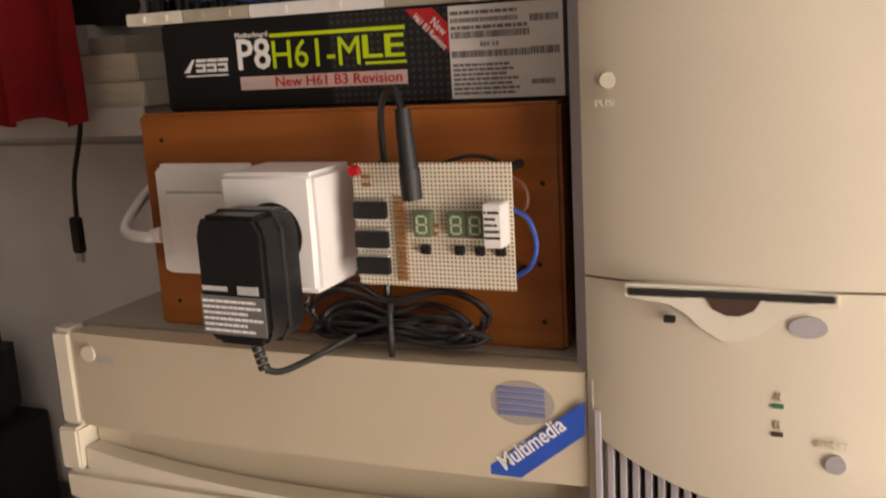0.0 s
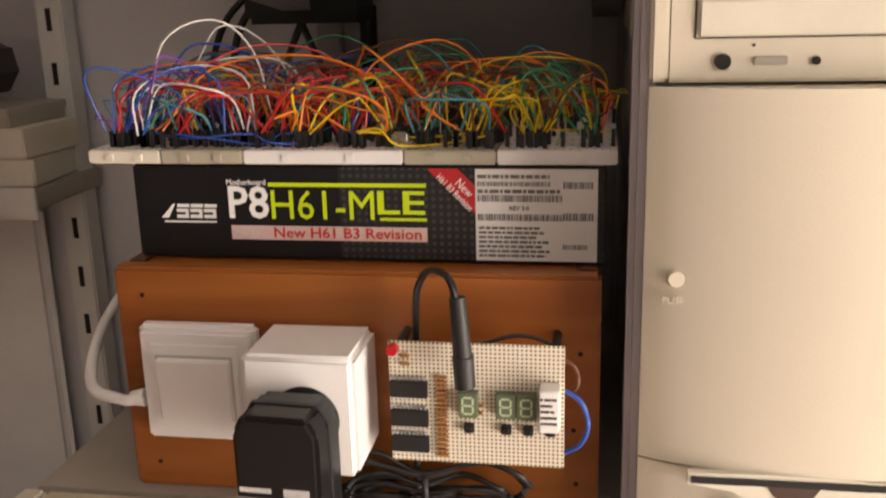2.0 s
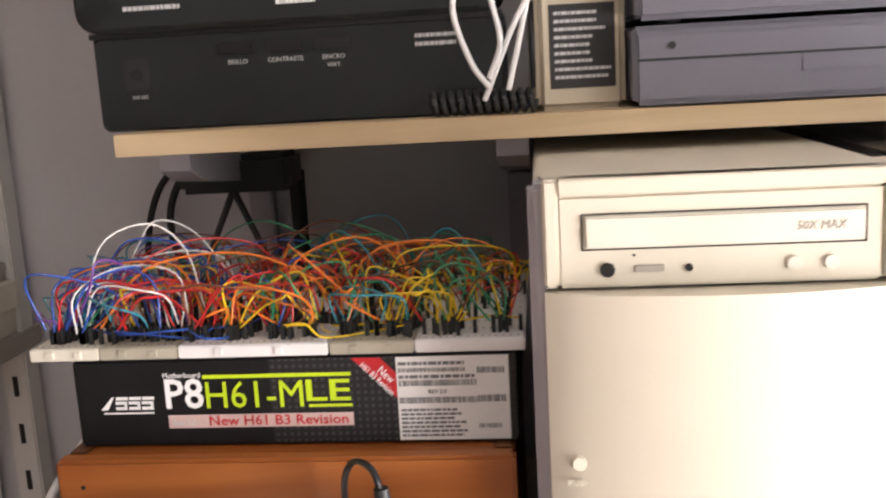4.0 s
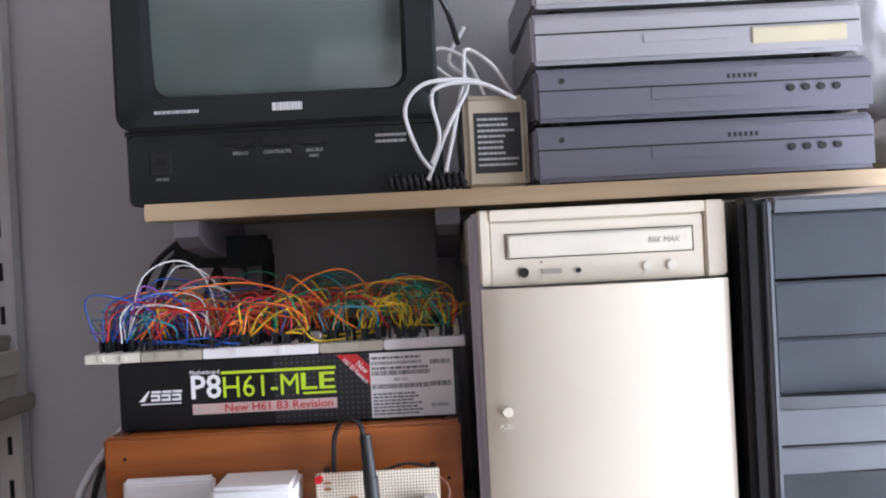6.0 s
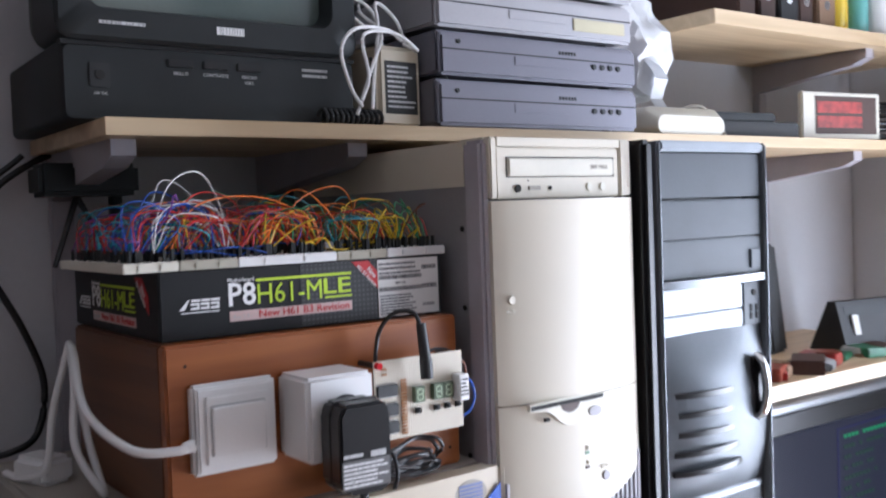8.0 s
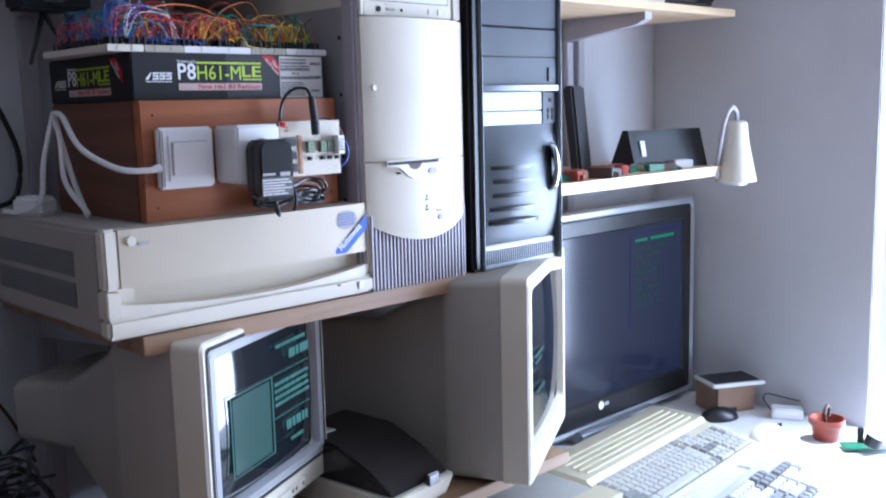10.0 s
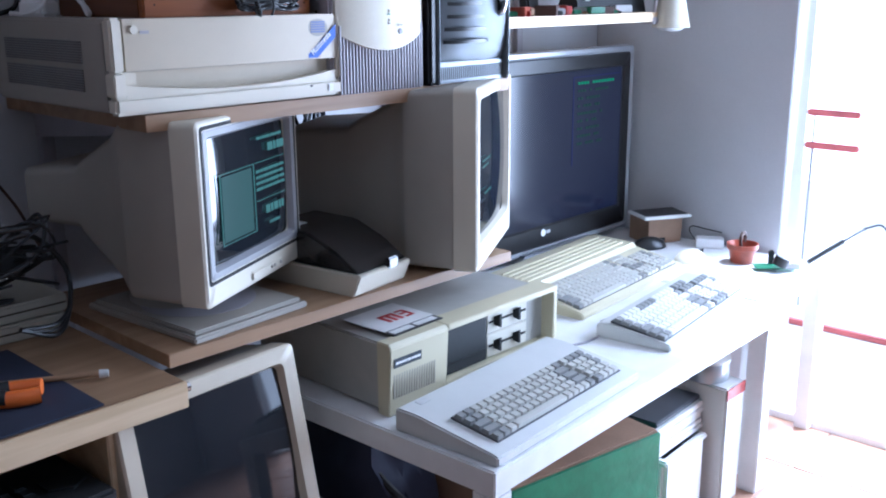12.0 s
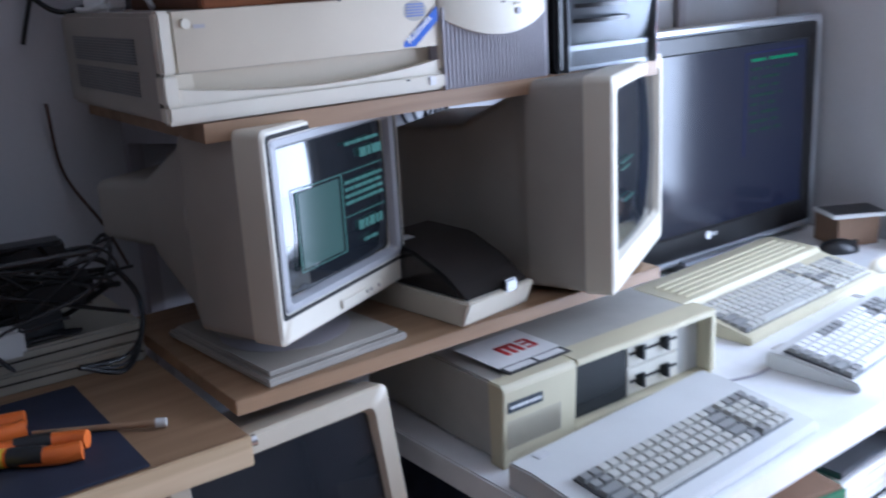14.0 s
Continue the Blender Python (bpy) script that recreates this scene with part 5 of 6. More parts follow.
scn = part("screen", bx(1.16, 1.878, 0.008, 0.012, 0.098, 0.548, 0), "crt", tv, "dark glossy screen showing green lines")
part("picture", bx(1.1605, 1.8775, 0.0066, 0.0076, 0.0985, 0.5475, 0), "tv_on", scn)
rt = random.Random(4)
for i in range(9):
    tl = bmesh.new()
    x = 1.64
    e = 1.84 if i == 0 else 1.68 + rt.uniform(0.05, 0.13)
    while x < e:
        box(tl, x, x + 0.011, 0.0056, 0.0064, 0.505 - i * 0.023, 0.513 - i * 0.023, 0)
        x += rt.choice((0.015, 0.015, 0.03))
    tagged(part("text_line", tl, "tv_text" if i == 0 else "tv_dim_text", scn), kind="stuff")
tf = bmesh.new()
box(tf, 1.62, 1.862, 0.0056, 0.0064, 0.526, 0.53, 0)
box(tf, 1.615, 1.62, 0.0056, 0.0064, 0.26, 0.53, 0)
part("window_lines", tf, "tv_frame", scn)
part("maker_spot", cyl(bmesh.new(), (1.472, -0.002, 0.078), (1.472, 0.004, 0.078), 0.011, n=24), "white_print", tv)
part("maker_mark", bx(1.488, 1.506, -0.0015, 0.004, 0.073, 0.083, 0), "label_grey", tv)
part("stand", bx(1.35, 1.70, -0.03, 0.14, 0.0, 0.032, 0.006), "silver", tv)


# ---- on the upper shelf ----
mo = thing("old_monitor", "dark grey old tube monitor with slider controls below", "monitor", pose(0.152, 0.166, SH))
part("control_housing", loft(bmesh.new(), [(0.0, -0.182, 0.172, 0.002, 0.080), (0.008, -0.186, 0.176, 0.0, 0.087), (0.25, -0.18, 0.17, 0.0, 0.087)], 0.008), "charcoal", mo, round_=True)
part("bezel", ring_frame(bmesh.new(), (-0.192, 0.174, 0.085, 0.37), (-0.152, 0.134, 0.125, 0.342), -0.012, 0.08, 0.012, 0.018), "charcoal", mo, round_=True)
part("cabinet", loft(bmesh.new(), [(0.08, -0.19, 0.172, 0.088, 0.368), (0.14, -0.18, 0.165, 0.1, 0.36), (0.265, -0.12, 0.12, 0.12, 0.33)], 0.02), "charcoal", mo, round_=True)
part("screen", dome(bmesh.new(), -0.156, 0.138, 0.121, 0.346, 0.016, 0.014), "crt_green", mo, "grey-green glass picture tube", round_=True)
part("groove", bx(-0.185, 0.174, -0.002, 0.01, 0.0805, 0.0855, 0), "black", mo)
part("maker_mark", bars(bmesh.new(), -0.014, 0.020, 0.100, 0.110, -0.0128, 1, 1, 2, 0.9), "white_print", mo)
part("model_mark", bars(bmesh.new(), -0.147, -0.097, 0.101, 0.107, -0.0128, 1, 1, 3, 0.6), "pale_print", mo)
for x, nm in ((-0.070, "BRILLO"), (-0.028, "CONTRASTE"), (0.014, "SINCRO")):
    sl = part("slider", bx(x, x + 0.031, -0.003, 0.004, 0.062, 0.071, 0.001), "black", mo)
    words("slider_word", nm, 0.0055, "pale_print", sl, face(x + 0.0155, -0.0012, 0.0535), align="CENTER")
words("slider_word", "VERT.", 0.005, "pale_print", mo, face(0.0295, -0.0006, 0.047), align="CENTER")
words("socket_word", "12V DC", 0.0045, "pale_print", mo, face(-0.145, -0.0006, 0.028), align="CENTER")
jk = part("jack_plate", bx(-0.157, -0.134, -0.002, 0.004, 0.036, 0.062, 0.001), "black_matt", mo)
part("jack", cyl(bmesh.new(), (-0.1455, -0.0035, 0.049), (-0.1455, 0.0, 0.049), 0.005, n=18), "hole", jk)
part("small_print", bars(bmesh.new(), 0.10, 0.142, 0.058, 0.072, -0.0006, 2, 0.8, 7, 0.45), "pale_print", mo)
part("cable", tube(bmesh.new(), [(0.10, -0.02, 0.37), (0.12, -0.03, 0.31), (0.155, -0.03, 0.25), (0.185, -0.02, 0.21), (0.20, 0.01, 0.17)], 0.0035, 8), "black", mo, round_=True)
cc = thing("coiled_cable", "dark coiled cable lying on the shelf", "cable", pose(0.265, 0.145, SH + 0.011))
pts = []
for i in range(12 * 8 + 1):
    a = 2 * math.pi * i / 8
    pts.append((i * 0.0009 * 1.0, 0.008 * math.cos(a), 0.008 * math.sin(a)))
part("coil", tube(bmesh.new(), pts, 0.0028, 6, 2), "black_matt", cc, round_=True)

ps = thing("power_supply", "beige plug-in power supply with a black label", "power supply", pose(0.390, 0.155, SH, 0, 0, 6))
part("housing", bx(-0.037, 0.037, 0.0, 0.07, 0.0, 0.106, 0.006, 3), "beige", ps, round_=True)
psl = part("label", bx(-0.026, 0.028, -0.0006, 0.001, 0.018, 0.086, 0), "ink", ps, "black label with pale print")
part("label_print", bars(bmesh.new(), -0.022, 0.024, 0.024, 0.082, -0.0008, 9, 0.6, 9, 0.4), "pale_print", psl)
part("edge", tube(bmesh.new(), [(-0.0385, 0.012, 0.02), (-0.0395, 0.006, 0.05), (-0.0385, 0.012, 0.09)], 0.0025, 8), "black_matt", ps)
wl = thing("white_leads", "tangle of thin white leads over the power supply", "cable", pose(0.36, 0.15, SH))
for pl_ in ([(0.03, 0.0, 0.112), (0.0, -0.012, 0.122), (-0.05, -0.02, 0.118), (-0.072, -0.02, 0.09), (-0.06, -0.02, 0.045), (-0.045, -0.02, 0.022)], [(0.04, 0.01, 0.11), (0.05, -0.008, 0.10), (0.01, -0.014, 0.118), (-0.04, -0.02, 0.11), (-0.035, -0.022, 0.06), (-0.045, -0.02, 0.03)],
            [(0.02, 0.03, 0.11), (0.0, 0.02, 0.15), (-0.03, 0.02, 0.165), (-0.04, 0.02, 0.15), (-0.015, 0.01, 0.125)], [(0.05, 0.02, 0.11), (0.03, 0.01, 0.14), (0.0, 0.01, 0.16), (-0.005, 0.0, 0.125), (-0.02, -0.01, 0.06), (-0.03, -0.02, 0.02)], [(0.0, 0.03, 0.19), (-0.02, 0.02, 0.15), (0.0, 0.0, 0.12), (-0.025, -0.012, 0.07), (-0.05, -0.015, 0.012)]):
    part("lead", tube(bmesh.new(), pl_, 0.0024, 8, 6), "white", wl, round_=True)


def player(label, z, h, w, dx, yaw, material, buttons=True):
    p = thing("disc_player", label, "disc player", pose(0.618 + dx, 0.124, SH + z, 0, 0, yaw), "stacked disc players")
    part("case", bx(-w / 2, w / 2, 0.008, 0.28, 0.003, h - 0.002, 0.003), material, p)
    part("fascia", bx(-w / 2, w / 2, 0.0, 0.010, 0.0, h - 0.006, 0.005), material, p)
    part("groove", bx(-w / 2 + 0.004, w / 2 - 0.004, -0.0006, 0.002, h * 0.54, h * 0.57, 0), "black_matt", p)
    part("tray", bx(-0.06, 0.045, -0.0012, 0.002, h * 0.32, h * 0.5, 0.0006), material, p)
    if buttons:
        for k in range(4):
            part("button", cyl(bmesh.new(), (0.095 + k * 0.017, -0.0025, h * 0.42), (0.095 + k * 0.017, 0.001, h * 0.42), 0.004, n=14), "black_matt", p)
        for k in range(6):
            part("display_dot", bx(0.025 + k * 0.006, 0.028 + k * 0.006, -0.0008, 0.001, h * 0.64, h * 0.72, 0), "ink", p)
        part("power_spot", cyl(bmesh.new(), (-w / 2 + 0.03, -0.002, h * 0.72), (-w / 2 + 0.03, 0.001, h * 0.72), 0.003, n=12), "ink", p)
    else:
        part("flap", bx(0.06, 0.165, -0.002, 0.002, h * 0.2, h * 0.5, 0.001), "yellowed", p)
    for fx in (-w / 2 + 0.03, w / 2 - 0.03):
        part("foot", cyl(bmesh.new(), (fx, 0.04, -0.002), (fx, 0.04, 0.004), 0.01, n=14), "black_matt", p)
    return p


M["violet_grey"] = mat("violet_grey_metal", (0.19, 0.185, 0.22), 0.42, 0.3, var=0.05, scale=5)
M["pale_silver"] = mat("pale_silver_metal", (0.45, 0.44, 0.46), 0.4, 0.3, var=0.05, scale=5)
player("violet-grey disc player at the bottom of a stack", 0.002, 0.064, 0.378, 0, 0, "violet_grey")
player("violet-grey disc player in a stack", 0.068, 0.062, 0.376, 0.002, 0.5, "violet_grey")
player("pale silver disc player in a stack", 0.132, 0.060, 0.366, -0.004, -0.6, "pale_silver", False)
player("pale silver disc player on top of a stack", 0.194, 0.055, 0.372, 0.002, 0.8, "pale_silver", False)

rb = random.Random(12)
bag = bmesh.new()
bmesh.ops.create_icosphere(bag, subdivisions=4, radius=1.0)
for v in bag.verts:
    n = noise.fractal(v.co * 1.25, 1.0, 2.0, 4) * 0.3 + abs(noise.noise(v.co * 3.0)) * 0.2
    c = v.co * (0.9 + n)
    v.co = Vector((c.x * 0.088, c.y * 0.075, c.z * 0.10))
pbag = thing("plastic_bag", "crumpled white plastic bag beside the disc players", "bag", pose(0.90, 0.24, SH))
bag.transform(Matrix.Translation((0, 0, 0.16)))
part("bag", bag, "bag", pbag, round_=True)
tail = bmesh.new()
for i in range(7):
    for q in (0, 1):
        tail.verts.new((0.008 * math.sin(i) + q * 0.03 + i * 0.005 - 0.02, -0.07 + 0.006 * math.cos(i * 1.7), 0.125 - i * 0.016))
tail.verts.ensure_lookup_table()
for i in range(6):
    tail.faces.new([tail.verts[k] for k in (2 * i, 2 * i + 1, 2 * i + 3, 2 * i + 2)])
bmesh.ops.solidify(tail, geom=tail.faces[:], thickness=0.002)
part("handle", tail, "bag", pbag, round_=True)
hub = bmesh.new()
loft(hub, [(0.0, -0.09, 0.075, 0.0, 0.03), (0.02, -0.1, 0.085, 0.0, 0.045), (0.1, -0.1, 0.085, 0.0, 0.045)], 0.014)
hb = thing("router", "rounded cream plastic device with a grey cable", "router", pose(0.95, 0.13, SH))
part("housing", hub, "cream", hb, round_=True)
part("cable", tube(bmesh.new(), [(0.03, 0.06, 0.045), (0.07, 0.05, 0.055), (0.10, 0.04, 0.035), (0.115, 0.03, 0.004)], 0.003, 8), "putty", hb, round_=True)
lp = thing("black_device", "flat black device lying on the shelf", "device", pose(1.13, 0.17, SH, 0, 0, -6))
part("body", bx(-0.11, 0.15, 0.0, 0.17, 0.0, 0.03, 0.004), "black_matt", lp)
part("lid", bx(-0.10, 0.10, 0.01, 0.16, 0.03, 0.048, 0.004), "charcoal", lp)
rp = thing("parts_packet", "blister packet with a red printed card", "packet", pose(1.425, 0.150, SH, 0, 0, -8))
part("card", bx(-0.12, 0.10, 0.0, 0.012, 0.0, 0.092, 0.003), "cream", rp)
part("window", bx(-0.085, 0.088, -0.0008, 0.001, 0.012, 0.084, 0), "brown", rp)
for z0 in (0.024, 0.052):
    part("red_print", bx(-0.08, 0.045, -0.0016, 0.0, z0, z0 + 0.022, 0), "red_lcd", rp)
for i in range(11):
    a = rb.uniform(-0.5, 0.5)
    x, y, z = 1.50 + rb.uniform(0, 0.06), 0.20 + rb.uniform(-0.04, 0.12), SH + 0.006 + 0.008 * i
    pn = solid("pen", cyl(cyl(bmesh.new(), (0, 0, 0), (0.19, 0, 0), 0.0048, 0.0062, 10), (0.19, 0, 0), (0.24, 0, 0), 0.0075, 0.0065, 10), "black", "black pen in a loose pile on the shelf", "pen", pose(x, y, z, 0, rb.uniform(-4, 2), math.degrees(a) * 0.5), group="loose pens")

# ---- on the top shelf ----
TZ = 1.955
for i, (c, w, h) in enumerate((("brown", 0.05, 0.24), ("brown", 0.05, 0.25), ("black_matt", 0.06, 0.25), ("brown", 0.045, 0.22), ("cardboard", 0.06, 0.2))):
    b = thing("ring_binder", "dark ring binder standing on the top shelf", "binder", pose(1.14 + i * 0.062, 0.18, TZ), "binders")
    part("cover", bx(0, w, 0.0, 0.25, 0.0, h, 0.003), c, b)
    part("ring_hole", cyl(bmesh.new(), (w / 2, -0.001, 0.05), (w / 2, 0.002, 0.05), 0.009, n=18), "chrome" if i else "hole", b)
    part("spine_label", bx(0.008, w - 0.008, -0.0008, 0.001, 0.09, 0.17, 0), "paper", b)
for i, c in enumerate(("yellow", "teal_b", "white")):
    if c == "teal_b":
        M["teal_b"] = mat("pale_teal_plastic", (0.15, 0.45, 0.42), 0.35, var=0.04)
    b = thing("spray_can", "coloured spray can with a white cap", "can", pose(1.47 + i * 0.075, 0.2, TZ), "spray cans")
    part("can", lathe(bmesh.new(), [(0.026, 0), (0.028, 0.003), (0.028, 0.15), (0.024, 0.165)]), c, b, round_=True)
    part("cap", cyl(bmesh.new(), (0, 0, 0.165), (0, 0, 0.20), 0.02, 0.018, 20), "white", b, round_=True)

# ---- on the small pale shelf ----
RZ = 1.323
bb_ = thing("speaker_dock", "black wedge-shaped device on the small shelf", "device", pose(1.555, 0.13, RZ, 0, 0, -12))
part("body", extrude_profile(bmesh.new(), [(0.0, 0.0), (0.03, 0.10), (0.05, 0.10), (0.10, 0.0)], 0, -0.13, 0.13), "black_matt", bb_)
part("front", bx(-0.115, 0.115, 0.006, 0.012, 0.03, 0.095, 0.002, m=Matrix.Rotation(radians(-12), 4, "X")), "charcoal", bb_)
part("sticker", bx(-0.10, -0.085, 0.0, 0.004, 0.035, 0.075, 0, m=Matrix.Rotation(radians(-12), 4, "X")), "paper", bb_)
dp = thing("slim_speaker", "tall slim black speaker leaning on the small shelf", "speaker", pose(1.36, 0.26, RZ, -6, 0, 12))
part("housing", bx(-0.035, 0.035, 0.0, 0.03, 0.0, 0.22, 0.006), "black_matt", dp)
for i in range(26):
    c = rb.choice(["brown", "pcb", "red_lcd", "label_grey", "ink", "cardboard", "clay"])
    w, d, h = rb.uniform(0.015, 0.05), rb.uniform(0.015, 0.04), rb.uniform(0.006, 0.03)
    solid("electronic_part", bx(-w, w, -d, d, 0, h, 0.002), c, "small loose electronic part on the pale shelf", "component", pose(rb.uniform(0.95, 1.64), rb.uniform(0.10, 0.15), RZ, 0, 0, rb.uniform(0, 90)), group="loose parts", round_=False)
la = thing("clip_lamp", "cream lamp with a conical shade on a bent neck", "lamp", pose(1.72, 0.04, 1.31))
part("shade", lathe(bmesh.new(), [(0.02, 0.13), (0.027, 0.125), (0.034, 0.07), (0.05, -0.01), (0.055, -0.03), (0.052, -0.03), (0.045, -0.005), (0.02, 0.06)]), "cream", la, round_=True)
part("bulb", lathe(bmesh.new(), [(0.03, -0.018), (0.04, -0.024), (0.036, -0.034), (0.012, -0.04)]), "glass", la, round_=True)
part("neck", tube(bmesh.new(), [(0.0, 0.0, 0.13), (-0.005, 0.0, 0.155), (-0.03, 0.0, 0.165), (-0.045, 0.01, 0.13), (-0.05, 0.02, 0.06), (-0.05, 0.03, 0.0)], 0.006, 10), "lilac", la, round_=True)
part("clamp", bx(-0.07, -0.03, 0.015, 0.06, -0.02, 0.0, 0.004), "lilac", la)
la.children[0].rotation_euler = (0.12, -0.15, 0)

# ---- small things at the end of the desk ----
cbx = thing("small_carton", "small brown cardboard box in the corner of the desk", "box", pose(1.845, 0.125, XZ, 0, 0, -25))
part("carton", bx(-0.065, 0.06, -0.05, 0.06, 0, 0.085, 0.002), "cardboard", cbx)
part("flap", bx(-0.065, 0.06, -0.052, -0.05, 0.04, 0.085, 0.001), "cardboard", cbx)
tab = thing("flat_device", "thin silver device lying on the carton", "device", pose(1.835, 0.105, XZ + 0.0855, 0, 0, -30))
part("slab", bx(-0.09, 0.075, -0.06, 0.06, 0, 0.01, 0.003), "pale_grey", tab)
part("glass", bx(-0.08, 0.065, -0.05, 0.05, 0.01, 0.011, 0), "black", tab)


def mouse(label, x, y, yaw, material):
    m = thing("computer_mouse", label, "mouse", pose(x, y, XZ, 0, 0, yaw))
    b = bmesh.new()
    bmesh.ops.create_uvsphere(b, u_segments=24, v_segments=14, radius=1.0)
    for v in b.verts:
        v.co = Vector((v.co.x * 0.033, v.co.y * 0.058, max(v.co.z, -0.05) * 0.034 + 0.002))
    part("shell", b, material, m, round_=True)
    part("button_gap", bx(-0.0008, 0.0008, -0.055, -0.01, 0.018, 0.03, 0), "hole", m)
    return m


mouse("black computer mouse on the desk", 1.735, 0.085, 60, "black")
mouse("beige computer mouse on the desk", 1.685, -0.085, 75, "cream")
tray = thing("white_adapter", "small white box with a dark cable", "adapter", pose(1.872, -0.045, XZ, 0, 0, -60))
part("body", bx(-0.04, 0.045, -0.025, 0.025, 0, 0.03, 0.004), "white", tray)
part("cable", tube(bmesh.new(), [(-0.04, 0.0, 0.02), (-0.06, 0.0, 0.05), (-0.05, 0.02, 0.06), (-0.01, 0.03, 0.05), (0.04, 0.03, 0.04)], 0.002, 8), "black_matt", tray, round_=True)
pot = thing("clay_pot", "glossy red-brown clay pot holding small parts", "pot", pose(1.775, -0.205, XZ))
part("pot", lathe(bmesh.new(), [(0.03, 0.0), (0.033, 0.004), (0.037, 0.035), (0.046, 0.045), (0.046, 0.058), (0.042, 0.058), (0.036, 0.04), (0.028, 0.012)]), "clay", pot, round_=True)
part("knob", tube(bmesh.new(), [(-0.01, 0, 0.05), (-0.015, 0, 0.075), (0.0, 0, 0.09), (0.014, 0, 0.08), (0.01, 0, 0.06)], 0.005, 8), "brown", pot, round_=True)
hh = thing("circuit_module", "green circuit module with a black lens on a stand", "circuit board", pose(1.765, -0.315, XZ, 0, 0, -50))
part("board", bx(-0.06, 0.06, -0.025, 0.03, 0.008, 0.011, 0), "pcb", hh)
part("lens", cyl(bmesh.new(), (0.0, -0.03, 0.02), (0.01, -0.03, 0.045), 0.02, 0.022, 20), "black", hh, round_=True)
part("connector", bx(0.02, 0.06, -0.03, 0.02, 0.011, 0.026, 0.002), "lilac", hh)
part("clamp", bx(-0.015, 0.0, 0.02, 0.035, 0, 0.05, 0.003), "black_matt", hh)
so_ = thing("soldering_iron", "dark soldering iron pointing up beside the desk end", "tool", pose(1.83, -0.38, XZ + 0.02))
part("handle", cyl(bmesh.new(), (0, 0, 0.0), (0.09, -0.06, 0.055), 0.007, 0.009, 14), "black", so_, round_=True)
part("barrel", cyl(bmesh.new(), (0.09, -0.06, 0.055), (0.15, -0.10, 0.09), 0.004, 0.004, 12), "dark_metal", so_)
part("cable", tube(bmesh.new(), [(0.15, -0.10, 0.09), (0.19, -0.13, 0.095), (0.21, -0.15, 0.05), (0.2, -0.16, -0.04)], 0.003, 8), "dark_metal", so_, round_=True)

# ---- under the white desk ----
gb = thing("taped_carton", "brown carton wrapped in green tape on the floor", "box", pose(0.535, -0.345, FZ, 0, 0, -10))
part("carton", bx(0.0, 0.44, 0.0, 0.30, 0.0, 0.33, 0.004), "cardboard", gb)
part("tape", bx(-0.002, 0.442, -0.005, 0.0005, 0.0, 0.325, 0.002), "green_tape", gb, "shiny wrinkled green tape")
part("tape", bx(0.4395, 0.445, -0.003, 0.30, 0.0, 0.322, 0.002), "green_tape", gb)
part("blue_scribble", tube(bmesh.new(), [(0.22, 0.1, 0.3305), (0.25, 0.12, 0.3305), (0.27, 0.16, 0.3305), (0.31, 0.18, 0.3305), (0.34, 0.22, 0.3305)], 0.003, 6), "blue", gb)
wb = thing("storage_box", "white plastic storage box under the desk", "box", pose(1.155, -0.235, FZ, 0, 0, 3))
part("box", bx(-0.115, 0.095, -0.16, 0.15, 0.0, 0.21, 0.012), "white", wb)
part("rim", bx(-0.12, 0.10, -0.165, 0.16, 0.195, 0.21, 0.005), "white", wb)
pp_ = thing("paper_pile", "pile of white papers on the storage box", "papers", pose(1.15, -0.235, 0.3005, 0, 0, 2))
for k in range(5):
    part("paper_wad", bx(-0.115 + 0.003 * (k % 2), 0.125 - 0.004 * (k % 3), -0.14 + 0.002 * (k % 3), 0.12, k * 0.015, k * 0.015 + 0.0142, 0.002), "paper", pp_)
df = solid("dark_folder", bx(-0.11, 0.12, -0.13, 0.12, 0.0, 0.014, 0.003), "steel_blue", "dark flat folder lying on the papers", "folder", pose(1.15, -0.235, 0.376, 0, 0, 3), round_=False)
pf = thing("shelf_tower", "tall pale stand with a round tin on top", "stand", pose(1.325, -0.33, FZ))
part("body", bx(-0.045, 0.05, -0.1, 0.14, 0.0, 0.33, 0.005), "pale_grey", pf)
part("red_band", bx(-0.046, 0.051, -0.102, -0.099, 0.298, 0.328, 0.001), "red_lcd", pf)
tin = thing("round_tin", "round silver tin on the stand under the desk", "tin", pose(1.325, -0.345, FZ + 0.3305))
part("tin", lathe(bmesh.new(), [(0.055, 0.0), (0.058, 0.004), (0.058, 0.045), (0.055, 0.05)]), "silver", tin, round_=True)
part("lid", cyl(bmesh.new(), (0, 0, 0.05), (0, 0, 0.057), 0.06, n=30), "pale_grey", tin, round_=True)
bgx = bmesh.new()
bmesh.ops.create_icosphere(bgx, subdivisions=4, radius=1.0)
for v in bgx.verts:
    c = v.co * (0.95 + 0.22 * noise.fractal(v.co * 1.4, 1.0, 2.0, 4))
    v.co = Vector((c.x * 0.13, c.y * 0.2, max(c.z, -0.97) * 0.24))
bagt = thing("dark_bag", "dark cloth bag in the shade under the desk", "bag", pose(0.46, 0.02, FZ + 0.233))
part("sack", bgx, "navy", bagt, round_=True)
part("strap", tube(bmesh.new(), [(-0.09, -0.12, 0.13), (-0.06, -0.19, 0.06), (0.0, -0.215, 0.0), (0.05, -0.205, -0.08), (0.07, -0.18, -0.16)], 0.009, 8), "black_matt", bagt, round_=True)

dw = thing("drawer_unit", "pale grey box standing behind the papers under the desk", "box", pose(1.22, -0.045, FZ))
part("body", bx(-0.17, 0.15, 0.0, 0.25, 0.0, 0.44, 0.006), "lilac", dw)
part("lid", bx(-0.172, 0.152, -0.003, 0.252, 0.40, 0.445, 0.006), "pale_grey", dw)

